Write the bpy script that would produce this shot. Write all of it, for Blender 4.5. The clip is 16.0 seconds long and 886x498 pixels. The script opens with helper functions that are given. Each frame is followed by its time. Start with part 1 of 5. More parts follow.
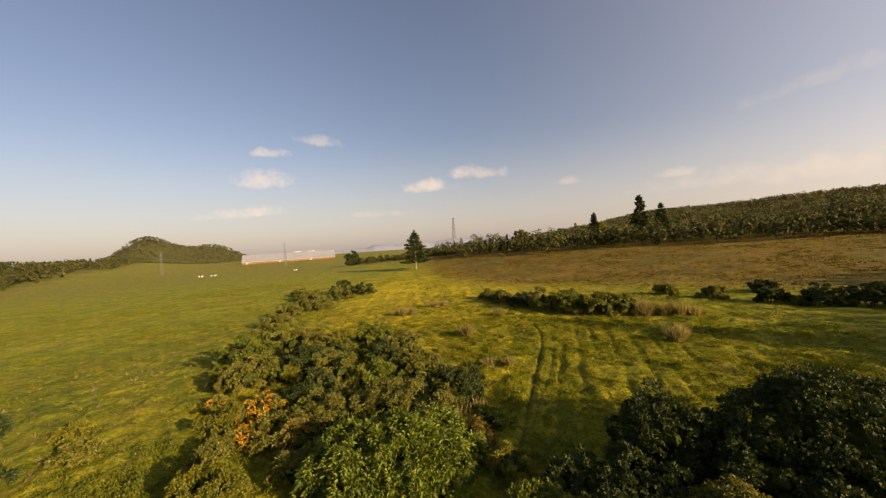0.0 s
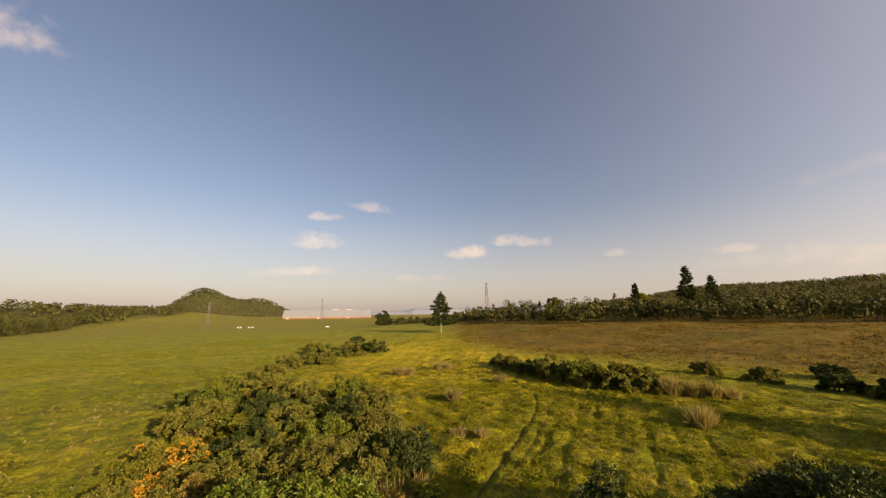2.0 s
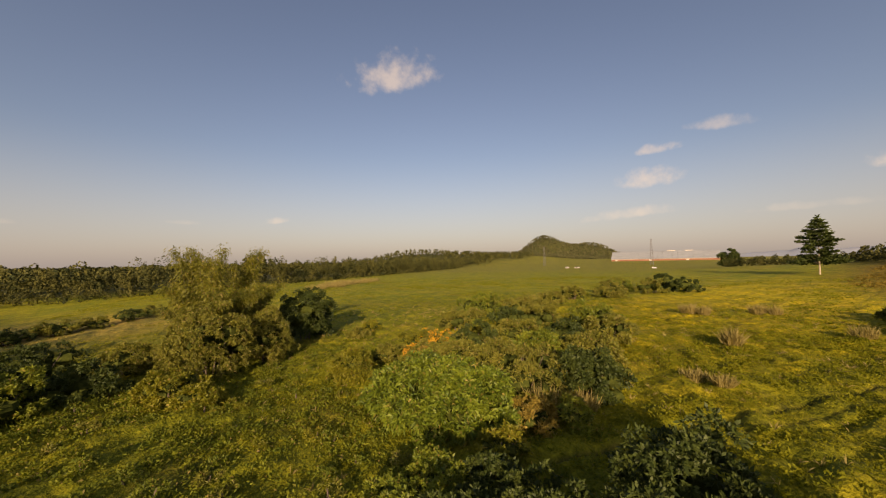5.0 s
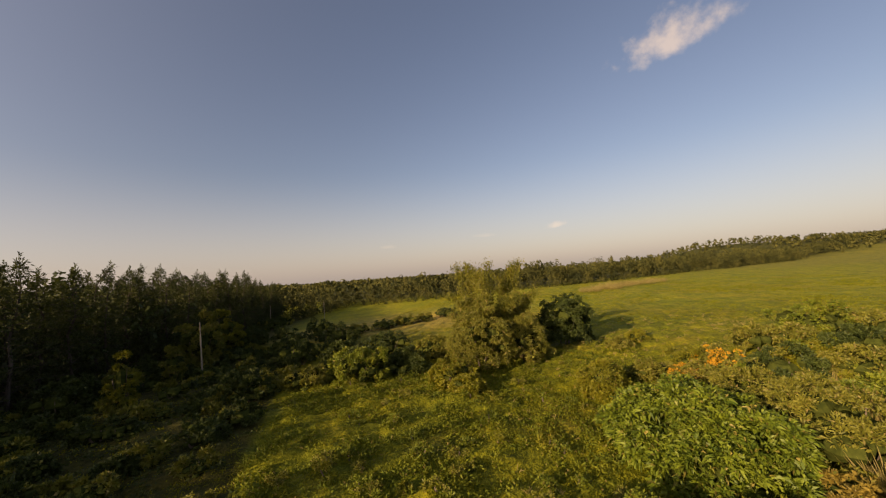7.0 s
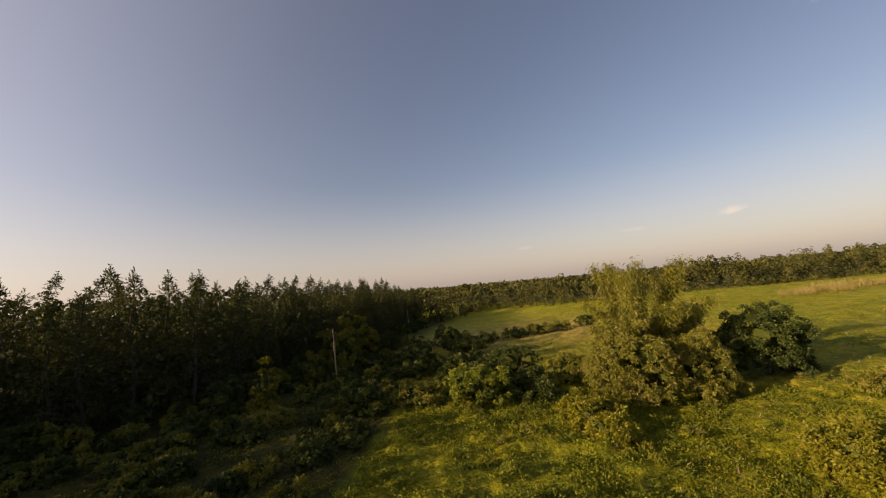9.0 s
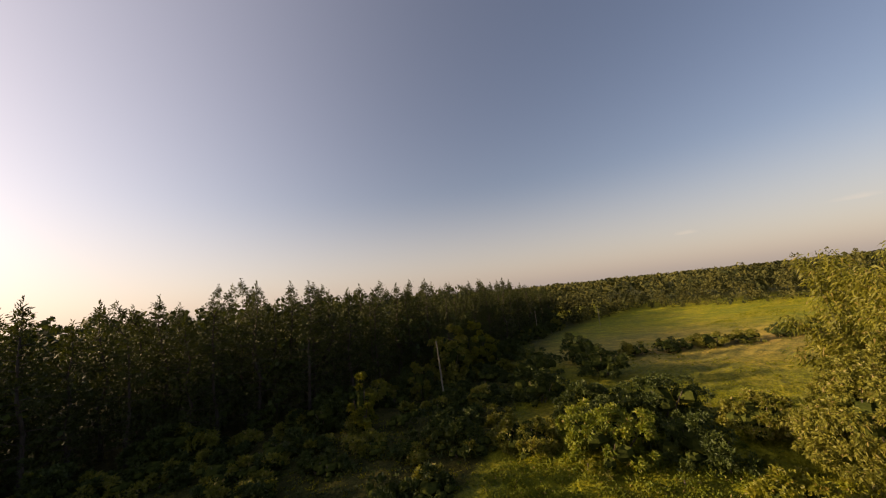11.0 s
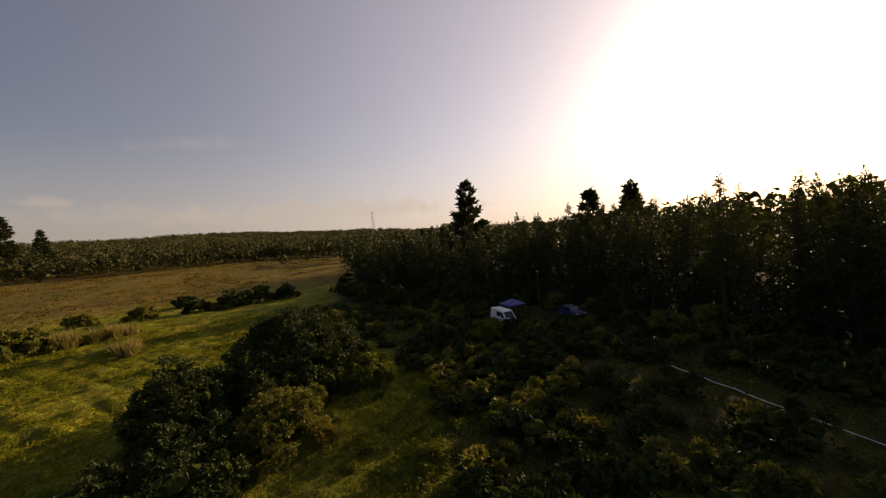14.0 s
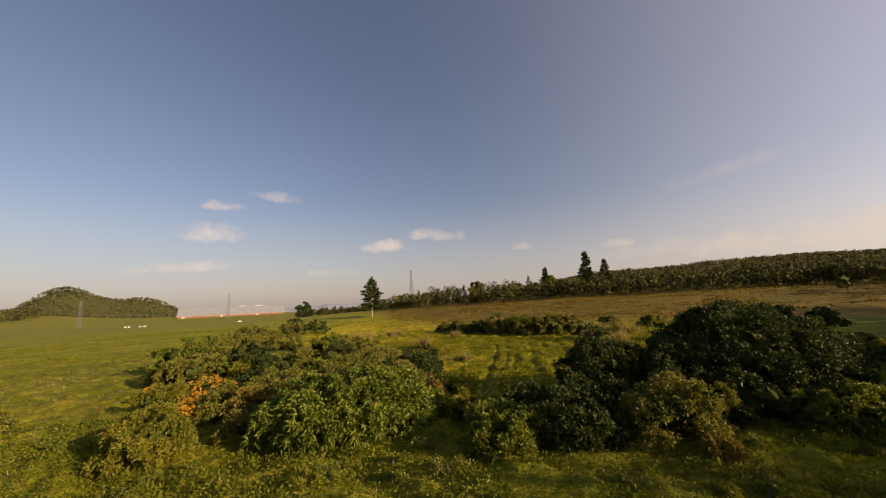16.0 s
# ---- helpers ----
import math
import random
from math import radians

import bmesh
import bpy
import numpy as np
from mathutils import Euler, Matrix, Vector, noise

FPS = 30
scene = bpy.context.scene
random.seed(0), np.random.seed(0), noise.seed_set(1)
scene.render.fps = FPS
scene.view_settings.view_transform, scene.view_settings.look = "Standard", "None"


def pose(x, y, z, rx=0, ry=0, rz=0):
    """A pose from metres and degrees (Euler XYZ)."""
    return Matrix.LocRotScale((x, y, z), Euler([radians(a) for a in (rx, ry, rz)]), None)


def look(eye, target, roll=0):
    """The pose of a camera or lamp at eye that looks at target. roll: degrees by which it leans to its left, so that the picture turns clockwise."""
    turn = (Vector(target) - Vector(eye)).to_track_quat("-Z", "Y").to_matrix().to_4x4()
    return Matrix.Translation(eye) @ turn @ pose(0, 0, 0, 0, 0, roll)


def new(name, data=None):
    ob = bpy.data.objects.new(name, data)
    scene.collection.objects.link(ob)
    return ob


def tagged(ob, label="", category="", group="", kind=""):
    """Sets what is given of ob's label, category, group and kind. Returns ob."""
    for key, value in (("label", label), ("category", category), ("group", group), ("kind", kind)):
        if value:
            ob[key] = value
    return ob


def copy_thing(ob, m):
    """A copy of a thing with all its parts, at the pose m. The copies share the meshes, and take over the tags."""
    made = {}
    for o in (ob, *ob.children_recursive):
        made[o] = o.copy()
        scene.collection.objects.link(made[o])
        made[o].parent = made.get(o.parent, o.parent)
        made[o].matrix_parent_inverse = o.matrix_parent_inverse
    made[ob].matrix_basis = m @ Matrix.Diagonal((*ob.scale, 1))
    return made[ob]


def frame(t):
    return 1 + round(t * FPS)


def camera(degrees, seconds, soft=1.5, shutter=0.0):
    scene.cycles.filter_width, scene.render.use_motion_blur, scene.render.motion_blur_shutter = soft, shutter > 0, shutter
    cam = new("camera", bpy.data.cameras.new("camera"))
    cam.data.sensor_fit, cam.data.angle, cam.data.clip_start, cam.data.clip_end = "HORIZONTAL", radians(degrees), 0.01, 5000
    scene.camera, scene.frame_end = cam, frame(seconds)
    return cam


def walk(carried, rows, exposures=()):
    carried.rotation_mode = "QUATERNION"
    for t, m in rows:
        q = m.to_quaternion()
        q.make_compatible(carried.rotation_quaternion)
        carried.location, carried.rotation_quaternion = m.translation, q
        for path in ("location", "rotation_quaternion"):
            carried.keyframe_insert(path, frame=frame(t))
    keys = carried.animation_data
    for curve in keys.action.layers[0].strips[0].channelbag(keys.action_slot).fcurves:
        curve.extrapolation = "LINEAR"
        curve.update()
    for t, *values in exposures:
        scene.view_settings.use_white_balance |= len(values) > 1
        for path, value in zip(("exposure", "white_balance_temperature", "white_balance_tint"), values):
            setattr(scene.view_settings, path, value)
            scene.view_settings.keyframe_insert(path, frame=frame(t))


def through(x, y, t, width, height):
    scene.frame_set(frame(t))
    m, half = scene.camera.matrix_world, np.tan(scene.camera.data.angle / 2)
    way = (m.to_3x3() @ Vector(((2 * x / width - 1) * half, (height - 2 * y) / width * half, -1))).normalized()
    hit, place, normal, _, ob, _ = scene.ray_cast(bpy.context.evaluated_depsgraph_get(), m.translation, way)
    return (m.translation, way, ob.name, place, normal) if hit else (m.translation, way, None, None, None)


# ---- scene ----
cam = camera(102.0, 16.0, soft=1.2)
ROWS = [
    (0, -0.00, 0.00, 17.00, -0.20, -0.56, 3.84),
    (0.5, 2.01, 0.89, 16.50, 3.75, 1.10, 4.03),
    (1, 4.10, 1.82, 15.85, 5.67, 5.19, 3.68),
    (1.5, 6.29, 2.89, 15.04, 6.40, 9.16, 3.62),
    (2, 8.51, 4.11, 14.24, 6.08, 10.17, 0.59),
    (2.5, 10.65, 5.53, 13.61, 5.28, 11.08, -1.11),
    (3, 12.69, 7.13, 13.04, 5.73, 9.72, 1.87),
    (3.5, 14.71, 8.85, 12.46, 15.48, 7.99, 1.60),
    (4, 16.70, 10.51, 11.88, 27.68, 5.37, 0.74),
    (4.5, 18.44, 11.85, 11.36, 34.94, 4.89, 0.81),
    (5, 20.07, 12.91, 10.95, 55.90, 2.06, 1.11),
    (5.2, 20.65, 13.32, 10.81, 65.32, 2.03, 0.03),
    (6.25, 22.10, 15.75, 11.15, 90.75, 3.46, 2.09),
    (7.3, 21.12, 17.51, 11.84, 101.20, 4.85, 4.11),
    (7.5, 20.71, 17.65, 11.86, 102.37, 5.59, 3.96),
    (8, 19.31, 17.80, 11.90, 104.38, 6.16, 3.81),
    (8.5, 17.14, 17.63, 12.03, 113.36, 6.40, 4.76),
    (8.7, 16.20, 17.54, 12.09, 116.60, 6.19, 4.89),
    (9.75, 10.90, 17.10, 12.70, 128.22, 7.02, 5.25),
    (10.8, 6.49, 16.11, 13.27, 139.44, 7.74, 5.52),
    (11, 6.00, 15.79, 13.34, 142.26, 7.51, 6.03),
    (11.5, 4.74, 14.87, 13.40, 149.12, 6.99, 5.57),
    (12, 3.16, 13.73, 13.23, 150.40, 6.09, 5.75),
    (12.5, 1.00, 12.28, 12.90, 153.23, 8.17, 7.93),
    (13, -2.32, 10.40, 12.62, 178.43, 5.67, 10.36),
    (13.2, -3.92, 8.56, 12.79, 197.18, 4.37, 7.19),
    (13.5, -5.51, 6.49, 12.55, 227.32, 2.44, 2.10),
    (13.7, -6.45, 4.60, 12.55, 249.05, 1.27, 2.14),
    (14, -7.10, 2.84, 12.50, 278.73, -1.34, 4.70),
    (14.2, -6.66, 1.53, 11.77, 299.60, -3.42, 0.69),
    (14.5, -6.46, 0.14, 11.59, 323.78, -6.78, 0.39),
    (15, -4.88, -0.91, 10.21, 342.43, 0.91, 9.74),
    (15.5, -2.99, -1.80, 9.05, 352.27, 6.14, 4.84),
    (16, -1.20, -2.50, 8.07, 352.90, 8.78, 2.74),
]
EXPOSURES = [(0, 1.0, 8300, 25), (4, 0.9, 8300, 26), (5.2, 0.75, 8400, 26), (8, 0.95, 8500, 26), (12.4, 0.97, 8500, 26), (13.4, 0.68, 8300, 27), (14, 0.3, 8200, 27),
             (14.6, 0.08, 7900, 27), (15.2, 0.58, 7900, 26), (16, 0.72, 7900, 26)]
walk(cam, [(t, pose(x, y, z, 90 + p, r, w)) for t, x, y, z, w, p, r in ROWS], EXPOSURES)

# ---- light: low sun in the south-east, clear sky with a few clouds ----
SUN_AZ, SUN_EL = 127.0, 16.2          # clockwise from +y; degrees above the horizon


def bearing(yaw, el=0.0):
    """Unit vector; yaw counts anticlockwise from +y."""
    a, e = radians(yaw), radians(el)
    return Vector((-math.sin(a) * math.cos(e), math.cos(a) * math.cos(e), math.sin(e)))


sun = new("sun", bpy.data.lights.new("sun", "SUN"))
sun.data.energy, sun.data.angle, sun.data.color = 5.0, radians(0.6), (1.0, 0.84, 0.58)
sun.matrix_world = look(bearing(-SUN_AZ, SUN_EL) * 300, (0, 0, 0))


class Nodes:
    """Short-hand for building node trees."""

    def __init__(self, tree):
        self.tree = tree
        tree.nodes.clear()

    def add(self, kind, **settings):
        n = self.tree.nodes.new(kind)
        for key, value in settings.items():
            if key == "operation":
                n.operation = value
            elif key == "blend":
                n.blend_type = value
            elif key == "data":
                n.data_type = value
            elif key == "attribute":
                n.attribute_name = value
        return n

    def link(self, a, b):
        self.tree.links.new(a, b)

    def put(self, socket, value):
        if isinstance(value, bpy.types.NodeSocket):
            self.link(value, socket)
        elif isinstance(value, (tuple, list)) and len(value) == 3 and len(socket.default_value) == 4:
            socket.default_value = (*value, 1.0)
        else:
            socket.default_value = value

    def math(self, op, a, b=0.0, c=None, clamp=False):
        n = self.add("ShaderNodeMath", operation=op)
        n.use_clamp = clamp
        self.put(n.inputs[0], a)
        self.put(n.inputs[1], b)
        if c is not None:
            self.put(n.inputs[2], c)
        return n.outputs[0]

    def dot(self, a, b):
        n = self.add("ShaderNodeVectorMath", operation="DOT_PRODUCT")
        self.put(n.inputs[0], a)
        self.put(n.inputs[1], b)
        return n.outputs["Value"]

    def mix(self, fac, a, b, blend="MIX"):
        n = self.add("ShaderNodeMix", data="RGBA", blend=blend)
        self.put(n.inputs[0], fac)
        self.put(n.inputs[6], a)
        self.put(n.inputs[7], b)
        return n.outputs[2]

    def noise(self, vector, scale, detail=4.0, rough=0.55):
        n = self.add("ShaderNodeTexNoise")
        if vector is not None:
            self.link(vector, n.inputs["Vector"])
        n.inputs["Scale"].default_value = scale
        n.inputs["Detail"].default_value = detail
        n.inputs["Roughness"].default_value = rough
        return n.outputs["Fac"]

    def span(self, value, a, b, c=0.0, d=1.0):
        n = self.add("ShaderNodeMapRange")
        n.interpolation_type = "SMOOTHSTEP"
        self.put(n.inputs[0], value)
        for k, v in enumerate((a, b, c, d)):
            n.inputs[k + 1].default_value = v
        return n.outputs[0]


# yaw, elevation, half width and half height in degrees, tilt, strength
CLOUDS = [
    (1.9, 9.6, 3.9, 1.3, 0, 0.95), (-4.6, 11.2, 2.9, 1.4, -6, 0.9), (-8.0, 11.0, 3.2, 1.1, -4, 0.6),
    (26.0, 11.0, 3.6, 1.6, 0, 0.9), (24.7, 14.8, 2.2, 0.9, 0, 0.85), (17.4, 16.6, 3.0, 1.0, -8, 0.6),
    (25.6, 6.6, 3.0, 0.9, 0, 0.7), (30.5, 6.2, 3.4, 0.9, 4, 0.55), (80.8, 6.4, 1.6, 0.6, 10, 0.7),
    (63.5, 28.0, 5.4, 3.0, 8, 0.85), (-20.0, 8.4, 1.9, 0.7, 0, 0.45), (-34.0, 7.6, 2.4, 0.8, 0, 0.6),
    (-64.0, 6.2, 24.0, 2.0, 0, 0.7), (-40.0, 6.2, 10.0, 1.5, 0, 0.4), (-47.0, 15.2, 6.0, 1.2, 6, 0.2),
    (92.0, 5.8, 1.8, 0.4, 0, 0.25), (107.0, 5.0, 1.4, 0.4, 0, 0.3), (10.0, 5.6, 5.0, 0.6, 0, 0.3),
]


def build_world():
    world = bpy.data.worlds.new("world")
    scene.world = world
    world.use_nodes = True
    n = Nodes(world.node_tree)
    sky = n.add("ShaderNodeTexSky")
    sky.sky_type, sky.sun_disc = "NISHITA", False
    sky.sun_elevation, sky.sun_rotation = radians(SUN_EL), radians(SUN_AZ)
    sky.altitude, sky.air_density, sky.dust_density, sky.ozone_density = 200.0, 1.05, 2.2, 2.0
    way = n.add("ShaderNodeTexCoord").outputs["Generated"]
    rough = n.math("SUBTRACT", n.noise(way, 24.0, 5.0, 0.55), 0.47)
    cover = None
    for yaw, el, w, h, tilt, strength in CLOUDS:
        c = bearing(yaw, el)
        e = bearing(yaw - 90)
        u = c.cross(e) * -1 if c.cross(e).z < 0 else c.cross(e)
        a = radians(tilt)
        e, u = e * math.cos(a) + u * math.sin(a), u * math.cos(a) - e * math.sin(a)
        across = n.math("MULTIPLY", n.dot(way, tuple(e)), 1 / math.sin(radians(w)))
        along = n.math("MULTIPLY_ADD", n.dot(way, tuple(u)), 1 / math.sin(radians(h)), 0.25)
        low = n.math("MULTIPLY", n.math("MINIMUM", along, 0.0), 0.9)
        along = n.math("ADD", along, low)
        far = n.math("ADD", n.math("MULTIPLY", across, across), n.math("MULTIPLY", along, along))
        far = n.math("MULTIPLY_ADD", rough, 4.2, far)
        face = n.math("GREATER_THAN", n.dot(way, tuple(c)), 0.5)
        m = n.math("MULTIPLY", n.span(far, 1.7, -0.5, 0.0, strength), face)
        cover = m if cover is None else n.math("MAXIMUM", cover, m)
    back = n.add("ShaderNodeBackground")
    white = n.mix(1.0, sky.outputs[0], (0.35, 0.35, 0.35), "MULTIPLY")
    white = n.mix(1.0, white, (4.4, 4.1, 3.6), "ADD")
    # thin haze low over the horizon
    height = n.dot(way, (0, 0, 1))
    haze = n.span(height, 0.30, 0.0, 0.0, 0.5)
    clear = n.mix(1.0, sky.outputs[0], (0.97, 1.0, 1.06), "MULTIPLY")
    air = n.mix(haze, clear, (4.35, 4.4, 4.55))
    # bright hazy air round the sun
    toward = n.dot(way, tuple(bearing(-SUN_AZ, SUN_EL)))
    wide = n.math("POWER", n.math("MULTIPLY_ADD", toward, 0.5, 0.5, clamp=True), 4.0)
    tight = n.math("POWER", n.math("MAXIMUM", toward, 0.0), 70.0)
    air = n.mix(wide, air, n.mix(1.0, air, (2.6, 2.7, 2.9), "ADD"))
    air = n.mix(tight, air, n.mix(1.0, air, (6.5, 7.0, 7.4), "ADD"))
    # thin even veil over the eastern sky
    veil = n.math("POWER", n.math("MAXIMUM", n.dot(way, tuple(bearing(-82, 8))), 0.0), 2.5)
    air = n.mix(veil, air, n.mix(1.0, air, (1.1, 1.05, 0.95), "ADD"))
    n.link(n.mix(cover, air, white), back.inputs[0])
    back.inputs[1].default_value = 0.072
    out = n.add("ShaderNodeOutputWorld")
    n.link(back.outputs[0], out.inputs[0])


build_world()


# ---- materials ----
def material(name):
    m = bpy.data.materials.new(name)
    m.use_nodes = True
    return m, Nodes(m.node_tree)


def finish(n, shader):
    out = n.add("ShaderNodeOutputMaterial")
    n.link(shader, out.inputs[0])


def leaves(name, dark, light, dry=None, through=0.3, rough=0.55, gloss=0.25, grain=0.55, own=0.38):
    """Foliage: every leaf has its own tone between dark and light, some are dry."""
    m, n = material(name)
    island = n.add("ShaderNodeNewGeometry").outputs["Random Per Island"]
    place = n.add("ShaderNodeTexCoord").outputs["Object"]
    broad = n.noise(place, grain, 3.0)
    fac = n.math("ADD", n.math("MULTIPLY", island, own), n.math("MULTIPLY", n.span(broad, 0.32, 0.68), 1 - own))
    color = n.mix(fac, dark, light)
    if dry:
        color = n.mix(n.span(n.math("FRACT", n.math("MULTIPLY", island, 37.0)), 0.92, 0.98), color, dry)
    base = n.add("ShaderNodeBsdfPrincipled")
    n.link(color, base.inputs["Base Color"])
    base.inputs["Roughness"].default_value = rough
    base.inputs["Specular IOR Level"].default_value = gloss
    glow = n.add("ShaderNodeBsdfTranslucent")
    n.link(n.mix(1.0, color, (1.3, 1.25, 0.5), "MULTIPLY"), glow.inputs[0])
    both = n.add("ShaderNodeMixShader")
    both.inputs[0].default_value = through
    n.link(base.outputs[0], both.inputs[1])
    n.link(glow.outputs[0], both.inputs[2])
    finish(n, both.outputs[0])
    return m


def plain(name, a, b, scale=3.0, rough=0.8, metal=0.0, bump=0.2, stretch=(1, 1, 1)):
    """A surface with two tones of noise and fine relief."""
    m, n = material(name)
    place = n.add("ShaderNodeTexCoord").outputs["Object"]
    fit = n.add("ShaderNodeMapping")
    n.link(place, fit.inputs[0])
    fit.inputs["Scale"].default_value = stretch
    big = n.noise(fit.outputs[0], scale, 5.0, 0.6)
    fine = n.noise(fit.outputs[0], scale * 9, 3.0)
    fac = n.math("ADD", n.math("MULTIPLY", n.span(big, 0.3, 0.7), 0.7), n.math("MULTIPLY", fine, 0.3))
    base = n.add("ShaderNodeBsdfPrincipled")
    n.link(n.mix(fac, a, b), base.inputs["Base Color"])
    base.inputs["Roughness"].default_value, base.inputs["Metallic"].default_value = rough, metal
    if bump:
        relief = n.add("ShaderNodeBump")
        relief.inputs["Strength"].default_value = bump
        relief.inputs["Distance"].default_value = 0.05
        n.link(fine, relief.inputs["Height"])
        n.link(relief.outputs[0], base.inputs["Normal"])
    finish(n, base.outputs[0])
    return m


def ground_material():
    m, n = material("meadow_ground")
    cover = n.add("ShaderNodeAttribute", attribute="cover").outputs["Color"]
    place = n.add("ShaderNodeTexCoord").outputs["Object"]
    fine = n.noise(place, 2.4, 5.0, 0.65)
    wide = n.noise(place, 0.12, 4.0, 0.6)
    color = n.mix(n.span(wide, 0.35, 0.65), n.mix(1.0, cover, (0.74, 0.78, 0.74), "MULTIPLY"), n.mix(1.0, cover, (1.14, 1.02, 0.9), "MULTIPLY"))
    mid = n.noise(place, 0.45, 5.0, 0.65)
    color = n.mix(n.span(mid, 0.36, 0.64), n.mix(1.0, color, (0.66, 0.72, 0.7), "MULTIPLY"), n.mix(1.0, color, (1.18, 1.12, 1.05), "MULTIPLY"))
    color = n.mix(n.span(fine, 0.35, 0.7), n.mix(1.0, color, (0.62, 0.66, 0.6), "MULTIPLY"), n.mix(1.0, color, (1.22, 1.2, 1.1), "MULTIPLY"))
    base = n.add("ShaderNodeBsdfPrincipled")
    n.link(color, base.inputs["Base Color"])
    base.inputs["Roughness"].default_value = 0.9
    base.inputs["Specular IOR Level"].default_value = 0.1
    relief = n.add("ShaderNodeBump")
    relief.inputs["Strength"].default_value, relief.inputs["Distance"].default_value = 0.9, 0.3
    n.link(fine, relief.inputs["Height"])
    n.link(relief.outputs[0], base.inputs["Normal"])
    finish(n, base.outputs[0])
    return m


GROUND = ground_material()
GRASS = leaves("grass_blades", (0.096, 0.112, 0.009), (0.172, 0.170, 0.014), None, 0.4, 0.7, 0.08, own=0.25)
LEAF_BRIGHT = leaves("bright_leaf", (0.050, 0.082, 0.010), (0.185, 0.208, 0.022), (0.18, 0.14, 0.03), 0.32, own=0.5)
LEAF_SPRAY = leaves("arching_leaf", (0.034, 0.066, 0.008), (0.150, 0.190, 0.018), (0.20, 0.17, 0.04), 0.25, own=0.55)
LEAF_WEED = leaves("weed_leaf", (0.052, 0.078, 0.009), (0.150, 0.165, 0.016), (0.19, 0.15, 0.05), 0.32, 0.65, 0.12, own=0.4)
LEAF_OLIVE = leaves("olive_leaf", (0.074, 0.086, 0.012), (0.190, 0.184, 0.030), (0.22, 0.17, 0.06), 0.3, own=0.5)
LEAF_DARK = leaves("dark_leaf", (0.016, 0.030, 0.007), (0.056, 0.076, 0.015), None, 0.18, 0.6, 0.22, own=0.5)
LEAF_DRY = leaves("dry_leaf", (0.15, 0.115, 0.022), (0.27, 0.20, 0.042), (0.09, 0.10, 0.02), 0.3)
LEAF_YELLOW = leaves("yellow_leaf", (0.090, 0.102, 0.010), (0.200, 0.195, 0.020), (0.22, 0.16, 0.03), 0.35)
LEAF_PINE = leaves("pine_needles", (0.016, 0.026, 0.008), (0.050, 0.060, 0.015), None, 0.2, 0.65, 0.15, 0.3, 0.3)
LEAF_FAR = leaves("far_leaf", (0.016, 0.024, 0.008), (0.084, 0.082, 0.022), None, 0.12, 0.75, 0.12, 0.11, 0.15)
# the next two leaf colours are lightened for the haze of distance
LEAF_HILL_HAZED = leaves("hazed_hillside_leaf", (0.046, 0.052, 0.020), (0.098, 0.094, 0.032), None, 0.12, 0.8, 0.1, 0.03, 0.15)
LEAF_MOUNT_HAZED = leaves("hazed_distant_leaf", (0.058, 0.062, 0.028), (0.090, 0.090, 0.042), None, 0.1, 0.85, 0.1, 0.012, 0.15)
LEAF_BAMBOO = leaves("bamboo_leaf", (0.066, 0.080, 0.011), (0.180, 0.172, 0.022), (0.22, 0.17, 0.05), 0.35)
FLOWER = leaves("orange_flower", (0.40, 0.20, 0.015), (0.62, 0.36, 0.04), (0.16, 0.14, 0.03), 0.35)
STRAW = leaves("dry_straw", (0.15, 0.125, 0.042), (0.29, 0.235, 0.085), None, 0.35)
HEATH = leaves("brown_heath", (0.086, 0.064, 0.014), (0.150, 0.110, 0.022), None, 0.2, 0.85, 0.05, 0.05, 0.25)
BARK = plain("bark", (0.045, 0.032, 0.022), (0.13, 0.10, 0.075), 4.0, 0.9, 0, 0.5, (1, 1, 0.25))
# dark colour standing in for the shade between a bush's leaves
INNER_SHADE = leaves("inner_shade", (0.020, 0.028, 0.007), (0.050, 0.060, 0.014), None, 0.0, 0.95, 0.0, 3.0, 0.4)
DARK_BARK = plain("dark_bark", (0.02, 0.016, 0.012), (0.055, 0.042, 0.032), 4.0, 0.95, 0, 0.4, (1, 1, 0.25))
PALE_BARK = plain("pale_bark", (0.22, 0.18, 0.13), (0.42, 0.36, 0.28), 4.0, 0.85, 0, 0.4, (1, 1, 0.3))
POLE_WOOD = plain("weathered_pole_wood", (0.15, 0.13, 0.10), (0.29, 0.25, 0.20), 3.0, 0.85, 0, 0.4, (4, 4, 0.3))
CANE = plain("bamboo_cane", (0.07, 0.075, 0.02), (0.16, 0.15, 0.045), 4.0, 0.6, 0, 0.2, (1, 1, 0.3))
STEEL = plain("galvanised_steel", (0.09, 0.09, 0.095), (0.15, 0.15, 0.155), 2.0, 0.6, 0.2, 0.05)
ROOF_SHEET = plain("grey_roof_sheet", (0.16, 0.18, 0.20), (0.22, 0.24, 0.26), 0.08, 0.7, 0.0, 0.1, (1, 4, 1))
RED_WALL = plain("red_brick_wall", (0.15, 0.065, 0.042), (0.22, 0.095, 0.06), 0.3, 0.85)
PALE_WALL = plain("pale_wall", (0.34, 0.31, 0.27), (0.46, 0.43, 0.38), 0.3, 0.8)
WHITE_PAINT = plain("white_paint", (0.70, 0.70, 0.70), (0.82, 0.82, 0.82), 1.2, 0.35, 0, 0.02)
DARK_GLASS = plain("dark_glass", (0.012, 0.014, 0.016), (0.02, 0.022, 0.026), 2.0, 0.08, 0, 0.0)
RUBBER = plain("black_rubber", (0.012, 0.012, 0.012), (0.03, 0.03, 0.03), 9.0, 0.85)
CHROME = plain("dull_chrome", (0.45, 0.45, 0.46), (0.6, 0.6, 0.6), 3.0, 0.3, 0.9, 0.0)
